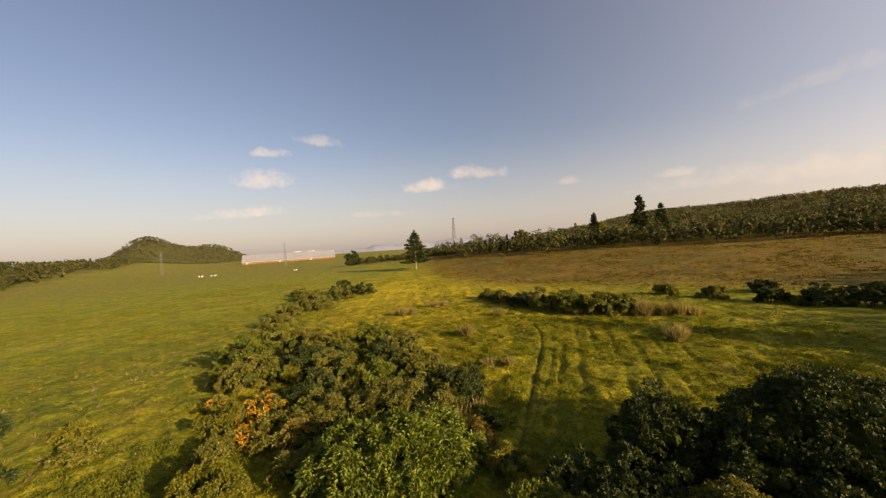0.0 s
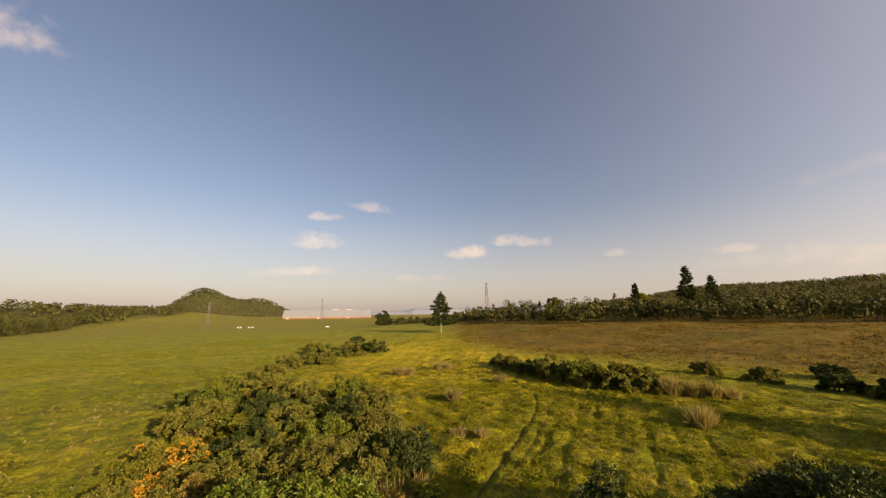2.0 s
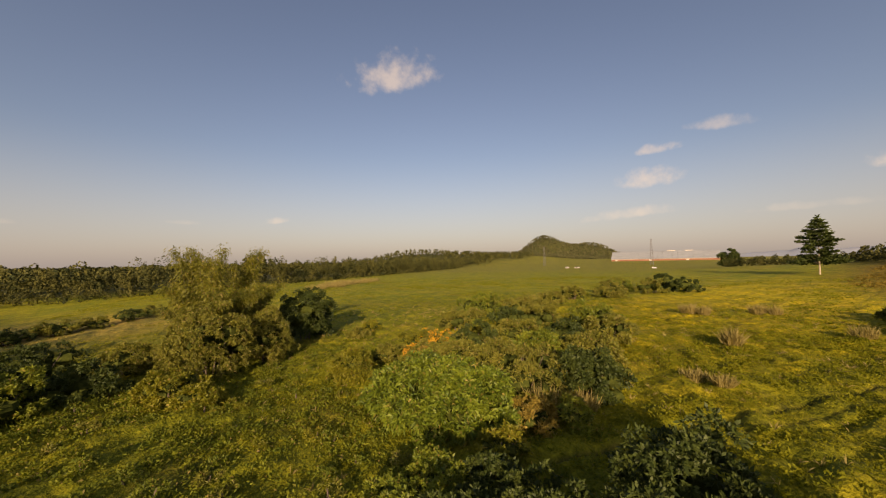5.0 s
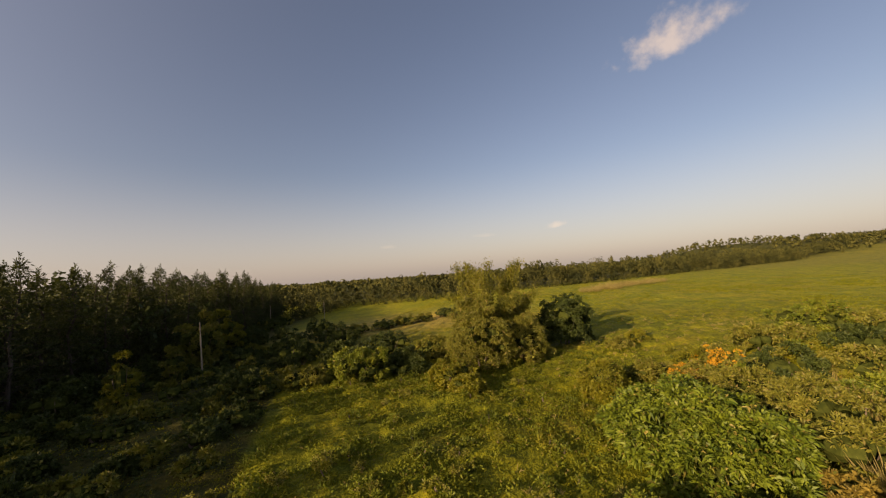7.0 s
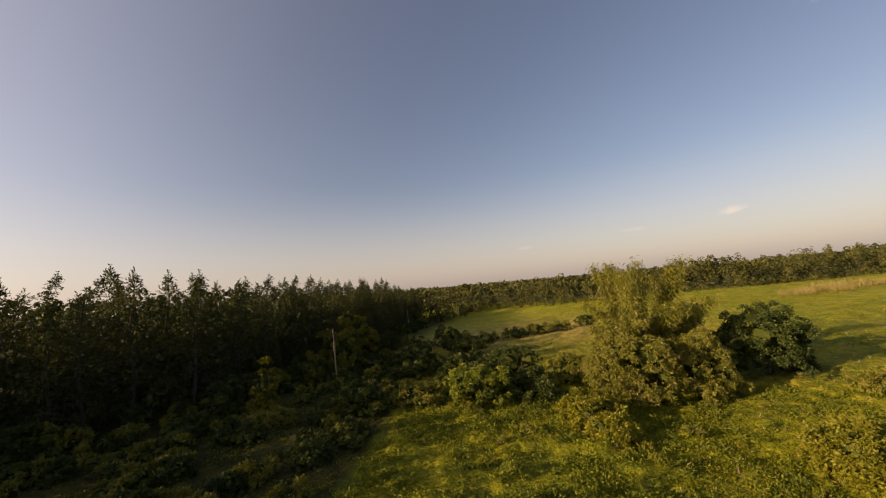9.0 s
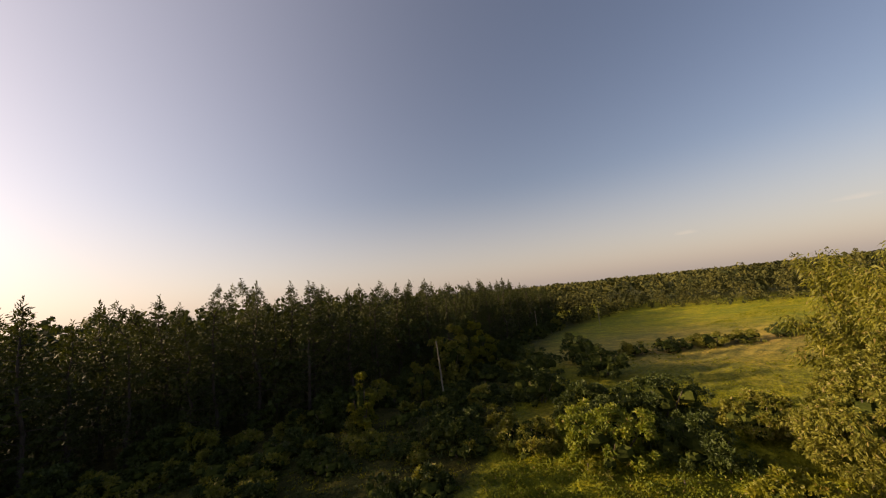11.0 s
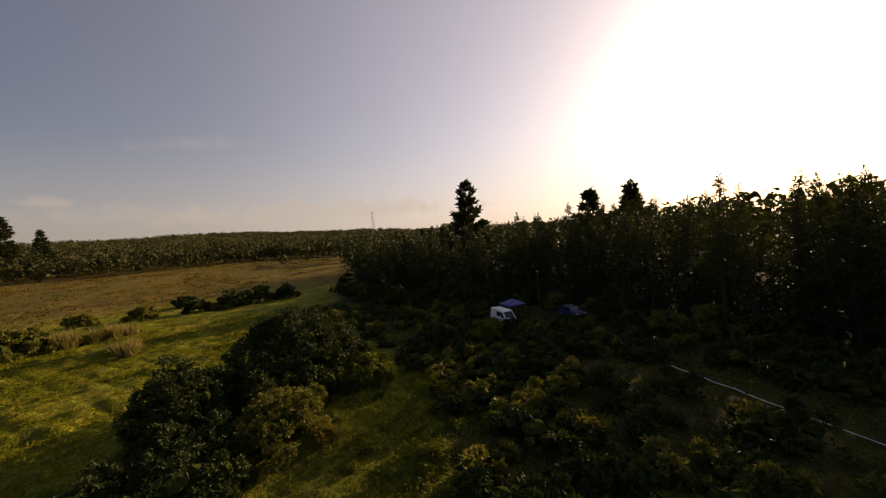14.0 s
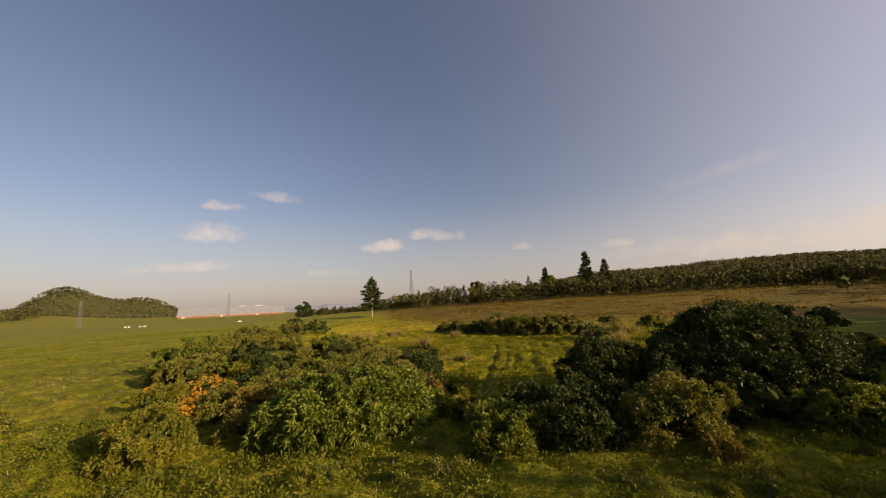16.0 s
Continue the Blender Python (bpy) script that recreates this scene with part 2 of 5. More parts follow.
BLUE_SHEET = plain("blue_tarpaulin", (0.015, 0.022, 0.16), (0.03, 0.045, 0.28), 1.5, 0.5)
BLUE_PAINT = plain("dark_blue_paint", (0.015, 0.02, 0.09), (0.025, 0.035, 0.14), 1.0, 0.3)
LAMP_GLASS = plain("lamp_glass", (0.6, 0.55, 0.5), (0.7, 0.65, 0.6), 5.0, 0.15)
PVC = plain("white_plastic_pipe", (0.6, 0.6, 0.58), (0.75, 0.74, 0.7), 2.0, 0.4)
# blue-grey base colour carries the distance haze over the hills
FAR_HILL_HAZED = plain("haze_blue_hill", (0.20, 0.24, 0.30), (0.27, 0.30, 0.35), 0.002, 1.0, 0, 0.0)


# ---- mesh helpers ----
def part(name, mesh, mat, parent=None, label="", at=None, smooth=False):
    ob = new(name, mesh)
    if mat:
        mesh.materials.append(mat)
    if smooth:
        mesh.polygons.foreach_set("use_smooth", [True] * len(mesh.polygons))
    if parent:
        ob.parent = parent
    if at is not None:
        ob.matrix_basis = at
    if label:
        tagged(ob, label)
    return ob


def thing(name, label, category, at=None, group="", kind=""):
    ob = new(name)
    ob.empty_display_size = 0.2
    if at is not None:
        ob.matrix_basis = at
    return tagged(ob, label, category, group, kind)


def quads(name, verts, faces_n=4):
    """A mesh of separate faces of faces_n corners each, from an (n, faces_n, 3) array."""
    v = np.asarray(verts, np.float32).reshape(-1, 3)
    count = len(v) // faces_n
    mesh = bpy.data.meshes.new(name)
    mesh.vertices.add(len(v))
    mesh.vertices.foreach_set("co", v.ravel())
    mesh.loops.add(len(v))
    mesh.loops.foreach_set("vertex_index", np.arange(len(v), dtype=np.int32))
    mesh.polygons.add(count)
    mesh.polygons.foreach_set("loop_start", np.arange(count, dtype=np.int32) * faces_n)
    mesh.update(calc_edges=True)
    return mesh


def from_bm(name, bm):
    mesh = bpy.data.meshes.new(name)
    bm.to_mesh(mesh)
    bm.free()
    return mesh


def unit(v):
    return v / np.maximum(np.linalg.norm(v, axis=-1, keepdims=True), 1e-9)


def blades(points, dirs, length, width, rng, fold=0.15, droop=0.0):
    """Leaves as folded lozenges: (n, 4, 3)."""
    n = len(points)
    length = length * rng.uniform(0.65, 1.25, (n, 1))
    width = width * rng.uniform(0.7, 1.2, (n, 1))
    side = unit(np.cross(dirs, rng.normal(size=(n, 3))))
    up = np.cross(side, dirs)
    mid = points + dirs * length * 0.45 + up * fold * width
    tip = points + dirs * length
    tip[:, 2] -= droop * length[:, 0]
    return np.stack([points, mid + side * width * 0.5, tip, mid - side * width * 0.5], 1)


def scales(points, face, length, width, rng, tilt=0.45):
    """Leaf clusters lying on a surface that faces outwards: (n, 4, 3)."""
    n = len(points)
    face = unit(face + rng.normal(size=(n, 3)) * tilt)
    along = unit(np.cross(face, rng.normal(size=(n, 3))))
    side = np.cross(face, along)
    L, B = length * rng.uniform(0.6, 1.2, (n, 1)), width * rng.uniform(0.6, 1.2, (n, 1))
    return np.stack([points - along * L / 2, points + side * B / 2 - face * 0.06 * L, points + along * L / 2, points - side * B / 2 - face * 0.06 * L], 1)


def lobes_sample(lobes, n, rng, shell=(0.8, 1.04), floor=0.05, below=-0.45):
    """Points and outward directions on the outside of a set of ellipsoids."""
    L = np.array(lobes, float)
    area = (L[:, 3] * L[:, 4] + L[:, 4] * L[:, 5] + L[:, 3] * L[:, 5])
    pick = rng.choice(len(L), n * 2, p=area / area.sum())
    u = unit(rng.normal(size=(n * 2, 3)))
    r = rng.uniform(*shell, (n * 2, 1))
    p = L[pick, :3] + u * L[pick, 3:6] * r
    keep = (u[:, 2] > below) & (p[:, 2] > floor)
    for k in range(len(L)):
        inside = (((p - L[k, :3]) / L[k, 3:6]) ** 2).sum(1) < 0.6
        keep &= ~(inside & (pick != k))
    p, d = p[keep][:n], unit(u / L[pick, 3:6])[keep][:n]
    return p, d


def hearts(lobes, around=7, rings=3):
    """Dark lumpy masses deep within a bush's larger lobes: inner shade given as colour."""
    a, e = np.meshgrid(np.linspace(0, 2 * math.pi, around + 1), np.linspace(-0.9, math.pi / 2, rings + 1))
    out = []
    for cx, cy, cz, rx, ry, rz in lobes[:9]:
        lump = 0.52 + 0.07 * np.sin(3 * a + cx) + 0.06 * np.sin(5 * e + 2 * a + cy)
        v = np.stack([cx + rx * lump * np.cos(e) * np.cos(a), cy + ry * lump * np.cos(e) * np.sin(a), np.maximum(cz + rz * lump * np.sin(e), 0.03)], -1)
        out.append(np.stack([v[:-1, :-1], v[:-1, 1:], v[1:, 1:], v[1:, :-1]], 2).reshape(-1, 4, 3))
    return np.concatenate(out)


def foliage(name, lobes, sprigs, per, length, width, rng, lift=0.25, spread=0.9, droop=0.1, shell=(0.5, 1.05), fold=0.2, clump=0.0, bunch=30, heart=True):
    """Leaves in sprigs, the sprigs in bunches that stand out of the lobes and shade one another."""
    count = max(6, sprigs // bunch)
    q, nrm = lobes_sample(lobes, count, rng, (0.72, 1.02))
    big = clump or 0.42 + 0.10 * float(np.mean([l[3] for l in lobes]))
    size = big * rng.uniform(0.6, 1.35, (len(q), 1))
    q, nrm, size = np.repeat(q, bunch, 0), np.repeat(nrm, bunch, 0), np.repeat(size, bunch, 0)
    u = unit(rng.normal(size=q.shape) + nrm * 0.8 + np.array([0, 0, 0.25]))
    p = q + u * size * rng.uniform(*shell, (len(q), 1)) * np.array([1, 1, 0.8])
    p, d = np.repeat(p, per, 0), np.repeat(u, per, 0)
    p = p + rng.normal(scale=length * 0.16, size=p.shape)
    p[:, 2] = np.maximum(p[:, 2], 0.02)
    way = unit(d + rng.normal(size=p.shape) * spread + np.array([0, 0, lift]))
    leafy = blades(p, way, length, width, rng, fold, droop)
    if not heart:
        return quads(name, leafy)
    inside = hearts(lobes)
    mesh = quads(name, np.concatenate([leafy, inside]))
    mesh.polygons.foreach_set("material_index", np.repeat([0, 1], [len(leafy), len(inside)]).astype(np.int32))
    return mesh


def tube(bm, pts, radii, sides=7):
    """A tapered tube along points."""
    rings = []
    for k, (p, r) in enumerate(zip(pts, radii)):
        a = Vector(pts[min(k + 1, len(pts) - 1)]) - Vector(pts[max(k - 1, 0)])
        q = a.normalized().to_track_quat("Z", "Y")
        rings.append([bm.verts.new(Vector(p) + q @ Vector((math.cos(t) * r, math.sin(t) * r, 0))) for t in (2 * math.pi * s / sides for s in range(sides))])
    for a, b in zip(rings, rings[1:]):
        for s in range(sides):
            bm.faces.new((a[s], a[(s + 1) % sides], b[(s + 1) % sides], b[s]))
    bm.faces.new(list(reversed(rings[0])))
    bm.faces.new(rings[-1])


def box(bm, x0, x1, y0, y1, z0, z1, bevel=0.0):
    made = bmesh.ops.create_cube(bm, size=1.0, matrix=Matrix.LocRotScale(((x0 + x1) / 2, (y0 + y1) / 2, (z0 + z1) / 2), None, (x1 - x0, y1 - y0, z1 - z0)))
    if bevel:
        edges = list({e for v in made["verts"] for e in v.link_edges})
        bmesh.ops.bevel(bm, geom=edges, offset=bevel, segments=2, affect="EDGES")


# ---- lie of the land ----
def lattice(x, y, size, seed):
    """Smooth value noise in 0..1."""
    g = np.random.default_rng(seed).random((256, 256))
    u, v = np.asarray(x, float) / size, np.asarray(y, float) / size
    i, j = np.floor(u).astype(int), np.floor(v).astype(int)
    a, b = u - i, v - j
    a, b = a * a * (3 - 2 * a), b * b * (3 - 2 * b)
    i, j, i1, j1 = i % 256, j % 256, (i + 1) % 256, (j + 1) % 256
    return (g[i, j] * (1 - a) + g[i1, j] * a) * (1 - b) + (g[i, j1] * (1 - a) + g[i1, j1] * a) * b


def step(v, a, b):
    t = np.clip((np.asarray(v, float) - a) / (b - a), 0, 1)
    return t * t * (3 - 2 * t)


def near_line(x, y, line):
    """Distance to a polyline."""
    best = np.full(np.shape(x), 1e9)
    for (ax, ay), (bx, by) in zip(line, line[1:]):
        dx, dy = bx - ax, by - ay
        t = np.clip(((x - ax) * dx + (y - ay) * dy) / (dx * dx + dy * dy), 0, 1)
        best = np.minimum(best, np.hypot(x - ax - t * dx, y - ay - t * dy))
    return best


TRACK = [(14.8, 83), (15.9, 78), (17.2, 70), (16.6, 63.5), (14.6, 56), (11.3, 47), (7.9, 37.5), (5.2, 30)]
TRACK_TWO = [(18.6, 67), (18.0, 62), (16.6, 56), (13.4, 47.2), (10.8, 41.5), (7.2, 33.5)]
LANE = [(-14.5, -13), (-8, -6), (-1, 0), (6, 2), (14, 4)]


EDGE = [(-150, -88), (-112, -72), (-86, -61), (-58, -46), (-34, -37), (-10, -34), (12, -33), (32, -26), (48, -16), (60, -4), (70, 12), (78, 28), (98, 46)]
WOOD = EDGE + [(160, 80), (200, 10), (160, -130), (20, -180), (-160, -170)]


def in_wood(x, y):
    """1 inside the pine wood, 0 outside."""
    inside = np.zeros(np.shape(x), bool)
    for (ax, ay), (bx, by) in zip(WOOD, WOOD[1:] + WOOD[:1]):
        cross = (ay > y) != (by > y)
        inside ^= cross & (x < (bx - ax) * (y - ay) / ((by - ay) or 1e-9) + ax)
    return inside.astype(float)


PIPE = [(10.8, -17.4), (26.2, -11.0)]
SHADED_SCRUB = [(-46, -28), (-30, -16), (-16, -8), (-2, -1), (9, 6), (26, 11), (44, 26), (64, 44)]


def in_shaded_scrub(x, y):
    """1 in the shaded rough scrub south-east of the meadow, 0 on the meadow."""
    edge = np.interp(x, [p[0] for p in SHADED_SCRUB], [p[1] for p in SHADED_SCRUB])
    return step(edge - y, -1.0, 2.0) * step(x, -50, -40)


def bump_at(x, y, cx, cy, w):
    return np.exp(-((x - cx) ** 2 + (y - cy) ** 2) / (2 * w * w))


def land(x, y):
    """Height of the ground."""
    x, y = np.asarray(x, float), np.asarray(y, float)
    s, q = 0.64 * x + 0.77 * y, 0.77 * x - 0.64 * y
    east = step(q, -450, -100)
    z = 9.5 * step(s, 110, 290) * east + 42 * step(s, 300, 800) * east
    z = z + 82 * bump_at(x, y, -935, 1134, 60) + 22 * bump_at(x, y, -860, 1192, 60) + 52 * bump_at(x, y, -779, 1247, 60)
    z = z + 10 * bump_at(x, y, -870, 1010, 150) + 20 * bump_at(x, y, -760, 420, 60) + 24 * bump_at(x, y, -700, 540, 100) + 20 * bump_at(x, y, -840, 800, 130) + 9 * (lattice(x, y, 130, 5) - 0.5) * step(s, 320, 480) * east
    z = z + 6 * step(y, 500, 900) * step(-x, 0, 200)
    z = z - 5 * bump_at(x, y, -150, -85, 60) - 1.7 * bump_at(x, y, -11, 28, 15) - 1.2 * bump_at(x, y, -44, 17, 16)
    z = z + 1.2 * (lattice(x, y, 60, 1) - 0.5) * step(np.hypot(x, y), 30, 120)
    near = 1 - step(np.hypot(x - 5, y - 40), 70, 150)
    near = near * (1 - 0.8 * (1 - step(near_line(x, y, PIPE), 1.0, 4.0)))
    hummock = np.maximum(lattice(x, y, 1.25, 8) * 0.6 + lattice(x, y, 2.3, 2) * 0.4 - 0.42, 0)
    z = z + near * (0.8 * hummock + 0.48 * (lattice(0.8 * x + 0.6 * y, 0.25 * (0.8 * y - 0.6 * x), 1.15, 3) - 0.5) + 0.22 * (lattice(x, y, 7, 4) - 0.5))
    groove = np.minimum(near_line(x, y, TRACK), near_line(x, y, TRACK_TWO) + 0.18)
    z = z - 0.24 * (1 - step(groove, 0.08, 0.36))
    for shift in (3.4, 6.2, 9.0, 12.2, 15.6, 19.0, 22.6):
        furrow = near_line(x - shift - 0.5 * lattice(x, y, 4, 6), y - 0.25 * shift, TRACK[3:])
        z = z - 0.34 * lattice(x, y, 5, 7) * (1 - step(furrow, 0.1, 0.6))
    return z


def land_at(x, y):
    return float(land(np.array([x]), np.array([y]))[0])


def cover_at(x, y):
    """Colour of the ground: what grows, with some shade and light put in."""
    c = np.zeros((*np.shape(x), 3))

    def lay(mask, color):
        c[...] = c * (1 - mask[..., None]) + np.array(color) * mask[..., None]

    one = np.ones(np.shape(x))
    lay(one, (0.160, 0.176, 0.017))
    lay(step(lattice(x, y, 22, 11), 0.35, 0.75), (0.180, 0.186, 0.017))
    yellow = bump_at(x, y, -14, 96, 34) + 0.8 * bump_at(x, y, -30, 150, 45)
    lay(np.clip(yellow, 0, 1) * 0.9, (0.300, 0.255, 0.016))
    west = step(-x, 22, 45) * step(y, 12, 40)
    lay(west * 0.85, (0.150, 0.172, 0.020))
    lay(west * step(lattice(x, y, 14, 12), 0.55, 0.85) * 0.6, (0.190, 0.185, 0.022))
    s = 0.64 * x + 0.77 * y
    heath = step(s + 14 * (lattice(x, y, 30, 13) - 0.5), 112, 150) * step(x + 0.12 * y, 5, 40)
    lay(heath * 0.95, (0.160, 0.112, 0.022))
    lay(heath * step(lattice(x, y, 40, 14), 0.5, 0.8) * 0.6, (0.160, 0.125, 0.026))
    lay(heath * step(lattice(x, 2.2 * y, 15, 17), 0.55, 0.8) * 0.6, (0.110, 0.112, 0.022))
    lay(heath * step(lattice(x, 2.6 * y, 6, 18), 0.6, 0.85) * 0.55, (0.085, 0.058, 0.016))
    lay(step(lattice(x, y, 5.5, 15), 0.66, 0.9) * (1 - heath) * 0.3, (0.200, 0.150, 0.040))
    pale = bump_at(x, y, -84, -10, 17) + bump_at(x, y, -66, -22, 11)
    lay(np.clip(pale * 1.3, 0, 1) * 0.85, (0.250, 0.205, 0.060))
    dirt = near_line(x, y, [(-64, -17), (-72, -12), (-84, -2), (-95, 6)])
    lay((1 - step(dirt, 1.0, 4.0)) * 0.8, (0.22, 0.15, 0.06))
    groove = np.minimum(near_line(x, y, TRACK), near_line(x, y, TRACK_TWO) + 0.12)
    lay((1 - step(groove, 0.08, 0.34)) * 0.7, (0.060, 0.050, 0.020))
    # wood floor, darkened on past its edge as the wood's shade
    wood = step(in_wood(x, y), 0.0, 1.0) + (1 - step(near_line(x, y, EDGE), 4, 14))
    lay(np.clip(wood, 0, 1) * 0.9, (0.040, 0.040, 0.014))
    # shade over the scrub, laid in as a darker ground colour
    shade = step(in_shaded_scrub(x, y) + 0.5 * (lattice(x, y, 4, 16) - 0.5), 0.3, 0.8)
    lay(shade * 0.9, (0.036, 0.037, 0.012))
    lay(step(np.hypot(x, y), 260, 420) * step(-x, -40, 40) * 0.8, (0.150, 0.150, 0.036))
    lay(step(bump_at(x, y, -870, 1180, 130), 0.1, 0.4), (0.050, 0.055, 0.022))
    lay(step(np.hypot(x, y), 420, 700) * (1 - step(-x, -40, 40)) * 0.7, (0.075, 0.085, 0.024))
    west = np.interp(y, [-600, -80, -25, 45, 122, 225, 375, 640, 900], [-205, -200, -200, -215, -262, -342, -470, -600, -760])
    lay(step(west - x, 0, 40) * (1 - step(y, 850, 950)) * 0.95, (0.045, 0.050, 0.018))
    # further ground lightened for the low sun that blades would catch
    c *= (1 + 0.3 * step(np.hypot(x, y - 38), 60, 110) * (1 - heath) * (1 - np.clip(wood, 0, 1)))[..., None]
    return c


def axis(lo, hi, fine, out):
    """Coordinates: even between lo and hi, then ever wider to out."""
    mid = np.arange(lo, hi + fine / 2, fine)
    grow, at, d = [], 0.0, fine
    while at < out:
        d = d * 1.13 if at > 1700 else min(d * 1.13, 42.0)
        at += d
        grow.append(at)
    grow = np.array(grow)
    return np.concatenate([lo - grow[::-1], mid, hi + grow])


def build_ground():
    xs, ys = axis(-46, 54, 0.3, 4600), axis(-8, 88, 0.3, 4600)
    gx, gy = np.meshgrid(xs, ys)
    z = land(gx, gy)
    v = np.stack([gx, gy, z], -1).reshape(-1, 3).astype(np.float32)
    w, h = len(xs), len(ys)
    i = (np.arange(h - 1)[:, None] * w + np.arange(w - 1)[None]).ravel()
    f = np.stack([i, i + 1, i + w + 1, i + w], 1).astype(np.int32)
    mesh = bpy.data.meshes.new("ground")
    mesh.vertices.add(len(v))
    mesh.vertices.foreach_set("co", v.ravel())
    mesh.loops.add(f.size)
    mesh.loops.foreach_set("vertex_index", f.ravel())
    mesh.polygons.add(len(f))
    mesh.polygons.foreach_set("loop_start", np.arange(len(f), dtype=np.int32) * 4)
    mesh.update(calc_edges=True)
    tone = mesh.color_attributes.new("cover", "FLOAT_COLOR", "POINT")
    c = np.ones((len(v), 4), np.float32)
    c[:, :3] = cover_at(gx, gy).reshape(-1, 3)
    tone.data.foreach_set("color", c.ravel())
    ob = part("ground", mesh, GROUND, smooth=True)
    tagged(ob, "rough green meadow with brown heath and worn tracks", "ground", kind="structure")


build_ground()


# ---- meadow grass and weeds ----
def build_grass(name, label, n, xs, ys, outside, low, high, width, seed):
    rng = np.random.default_rng(seed)
    x, y = rng.uniform(*xs, n), rng.uniform(*ys, n)
    thick = lattice(x, y, 2.6, 21) * 0.6 + lattice(x, y, 11, 22) * 0.4
    groove = np.minimum(near_line(x, y, TRACK), near_line(x, y, TRACK_TWO))
    keep = (rng.random(n) < 0.25 + thick) & (groove > 0.3) & (near_line(x, y, LANE) > 0.7)
    # short even sward on the western pasture
    keep &= (rng.random(n) < 1 - 0.8 * step(-x, 20, 30) * step(y, 8, 20))
    if outside:
        keep &= (x < -46) | (x > 46) | (y < -4) | (y > 80)
    x, y, thick = x[keep], y[keep], thick[keep]
    per = 4
    p = np.stack([x, y, land(x, y) - 0.03], 1)
    tall = np.repeat(low + (high - low) * thick, per)[:, None]
    p = np.repeat(p, per, 0)
    p[:, :2] += rng.normal(scale=0.16, size=(len(p), 2))
    way = unit(np.concatenate([rng.normal(size=(len(p), 2)) * 0.7, np.full((len(p), 1), 0.9)], 1))
    mesh = quads(name, blades(p, way, tall, width, rng, 0.2, 0.3))
    tagged(part(name, mesh, GRASS), label, "grass", kind="stuff")


build_grass("grass", "tussocky yellow-green meadow grass", 110000, (-46, 46), (-4, 80), False, 0.10, 0.50, 0.055, 5)
build_grass("grass", "coarser meadow grass round the middle field", 46000, (-64, 70), (-24, 106), True, 0.12, 0.40, 0.09, 6)


def rough_growth(name, label, category, count, xs, ys, keep, mat, tall, wide, per, seed):
    """Coarse tufts over a stretch of ground, thick and thin in patches."""
    rng = np.random.default_rng(seed)
    x, y = rng.uniform(*xs, count), rng.uniform(*ys, count)
    thick = lattice(x, y, 6, seed) * 0.55 + lattice(x, y, 19, seed + 1) * 0.45
    ok = (rng.random(count) < np.clip(thick * 2.4 - 0.75, 0, 1)) & keep(x, y)
    x, y, thick = np.repeat(x[ok], per), np.repeat(y[ok], per), np.repeat(thick[ok], per)
    x, y = x + rng.normal(scale=wide * 0.8, size=len(x)), y + rng.normal(scale=wide * 0.8, size=len(x))
    p = np.stack([x, y, land(x, y) - 0.05], 1)
    way = unit(np.stack([rng.normal(size=len(x)) * 0.6, rng.normal(size=len(x)) * 0.6, np.full(len(x), 0.9)], 1))
    mesh = quads(name, blades(p, way, tall * (0.5 + thick[:, None]), wide, rng, 0.2, 0.25))
    tagged(part(name, mesh, mat), label, category, kind="stuff")


def weed_cover(name, label, count, xs, ys, keep, mat, size, leaf, per, seed):
    """Low leafy clumps standing close together over a stretch of meadow, with bare gaps."""
    rng = np.random.default_rng(seed)
    x, y = rng.uniform(*xs, count), rng.uniform(*ys, count)
    thick = lattice(x, y, 2.2, seed) * 0.5 + lattice(x, y, 8, seed + 1) * 0.5
    ok = (rng.random(count) < np.clip(thick * 3 - 0.95, 0, 1)) & keep(x, y)
    ok &= np.minimum(near_line(x, y, TRACK), near_line(x, y, TRACK_TWO)) > 0.6
    x, y = x[ok], y[ok]
    r = size * rng.uniform(0.5, 1.3, len(x))
    q = np.repeat(np.stack([x, y, land(x, y) - 0.05], 1), per, 0)
    u = unit(rng.normal(size=q.shape) * (1, 1, 0.7) + (0, 0, 0.75))
    p = q + u * np.repeat(r, per)[:, None] * rng.uniform(0.35, 1.0, (len(q), 1)) * (1, 1, 0.85)
    way = unit(u + rng.normal(size=q.shape) * 0.5)
    tagged(part(name, quads(name, blades(p, way, leaf, leaf * 0.42, rng, 0.2, 0.2)), mat), label, "weeds", kind="stuff")


def heath_part(x, y):
    return step(0.64 * x + 0.77 * y, 112, 150) * step(x + 0.12 * y, 5, 40)


rough_growth("rough_grass", "coarse pale grass tufts on the further meadow", "grass", 26000, (-130, 130), (88, 215), lambda x, y: heath_part(x, y) < 0.5, GRASS, 0.40, 0.20, 4, 31)
rough_growth("heath_scrub", "low brown heath scrub", "heath", 20000, (-5, 230), (95, 290), lambda x, y: heath_part(x, y) > 0.35, HEATH, 0.55, 0.42, 4, 33)
rough_growth("weeds", "straw-coloured weeds standing in the grass", "weeds", 2200, (-62, 66), (16, 100), lambda x, y: np.minimum(near_line(x, y, TRACK), near_line(x, y, TRACK_TWO)) > 0.9, STRAW, 0.6, 0.06, 7, 35)
rough_growth("west_grass", "rough grass on the western meadow", "grass", 22000, (-190, -55), (-20, 160), lambda x, y: near_line(x, y, [(-60, -36), (-118, -62)]) > 8, GRASS, 0.30, 0.18, 4, 37)


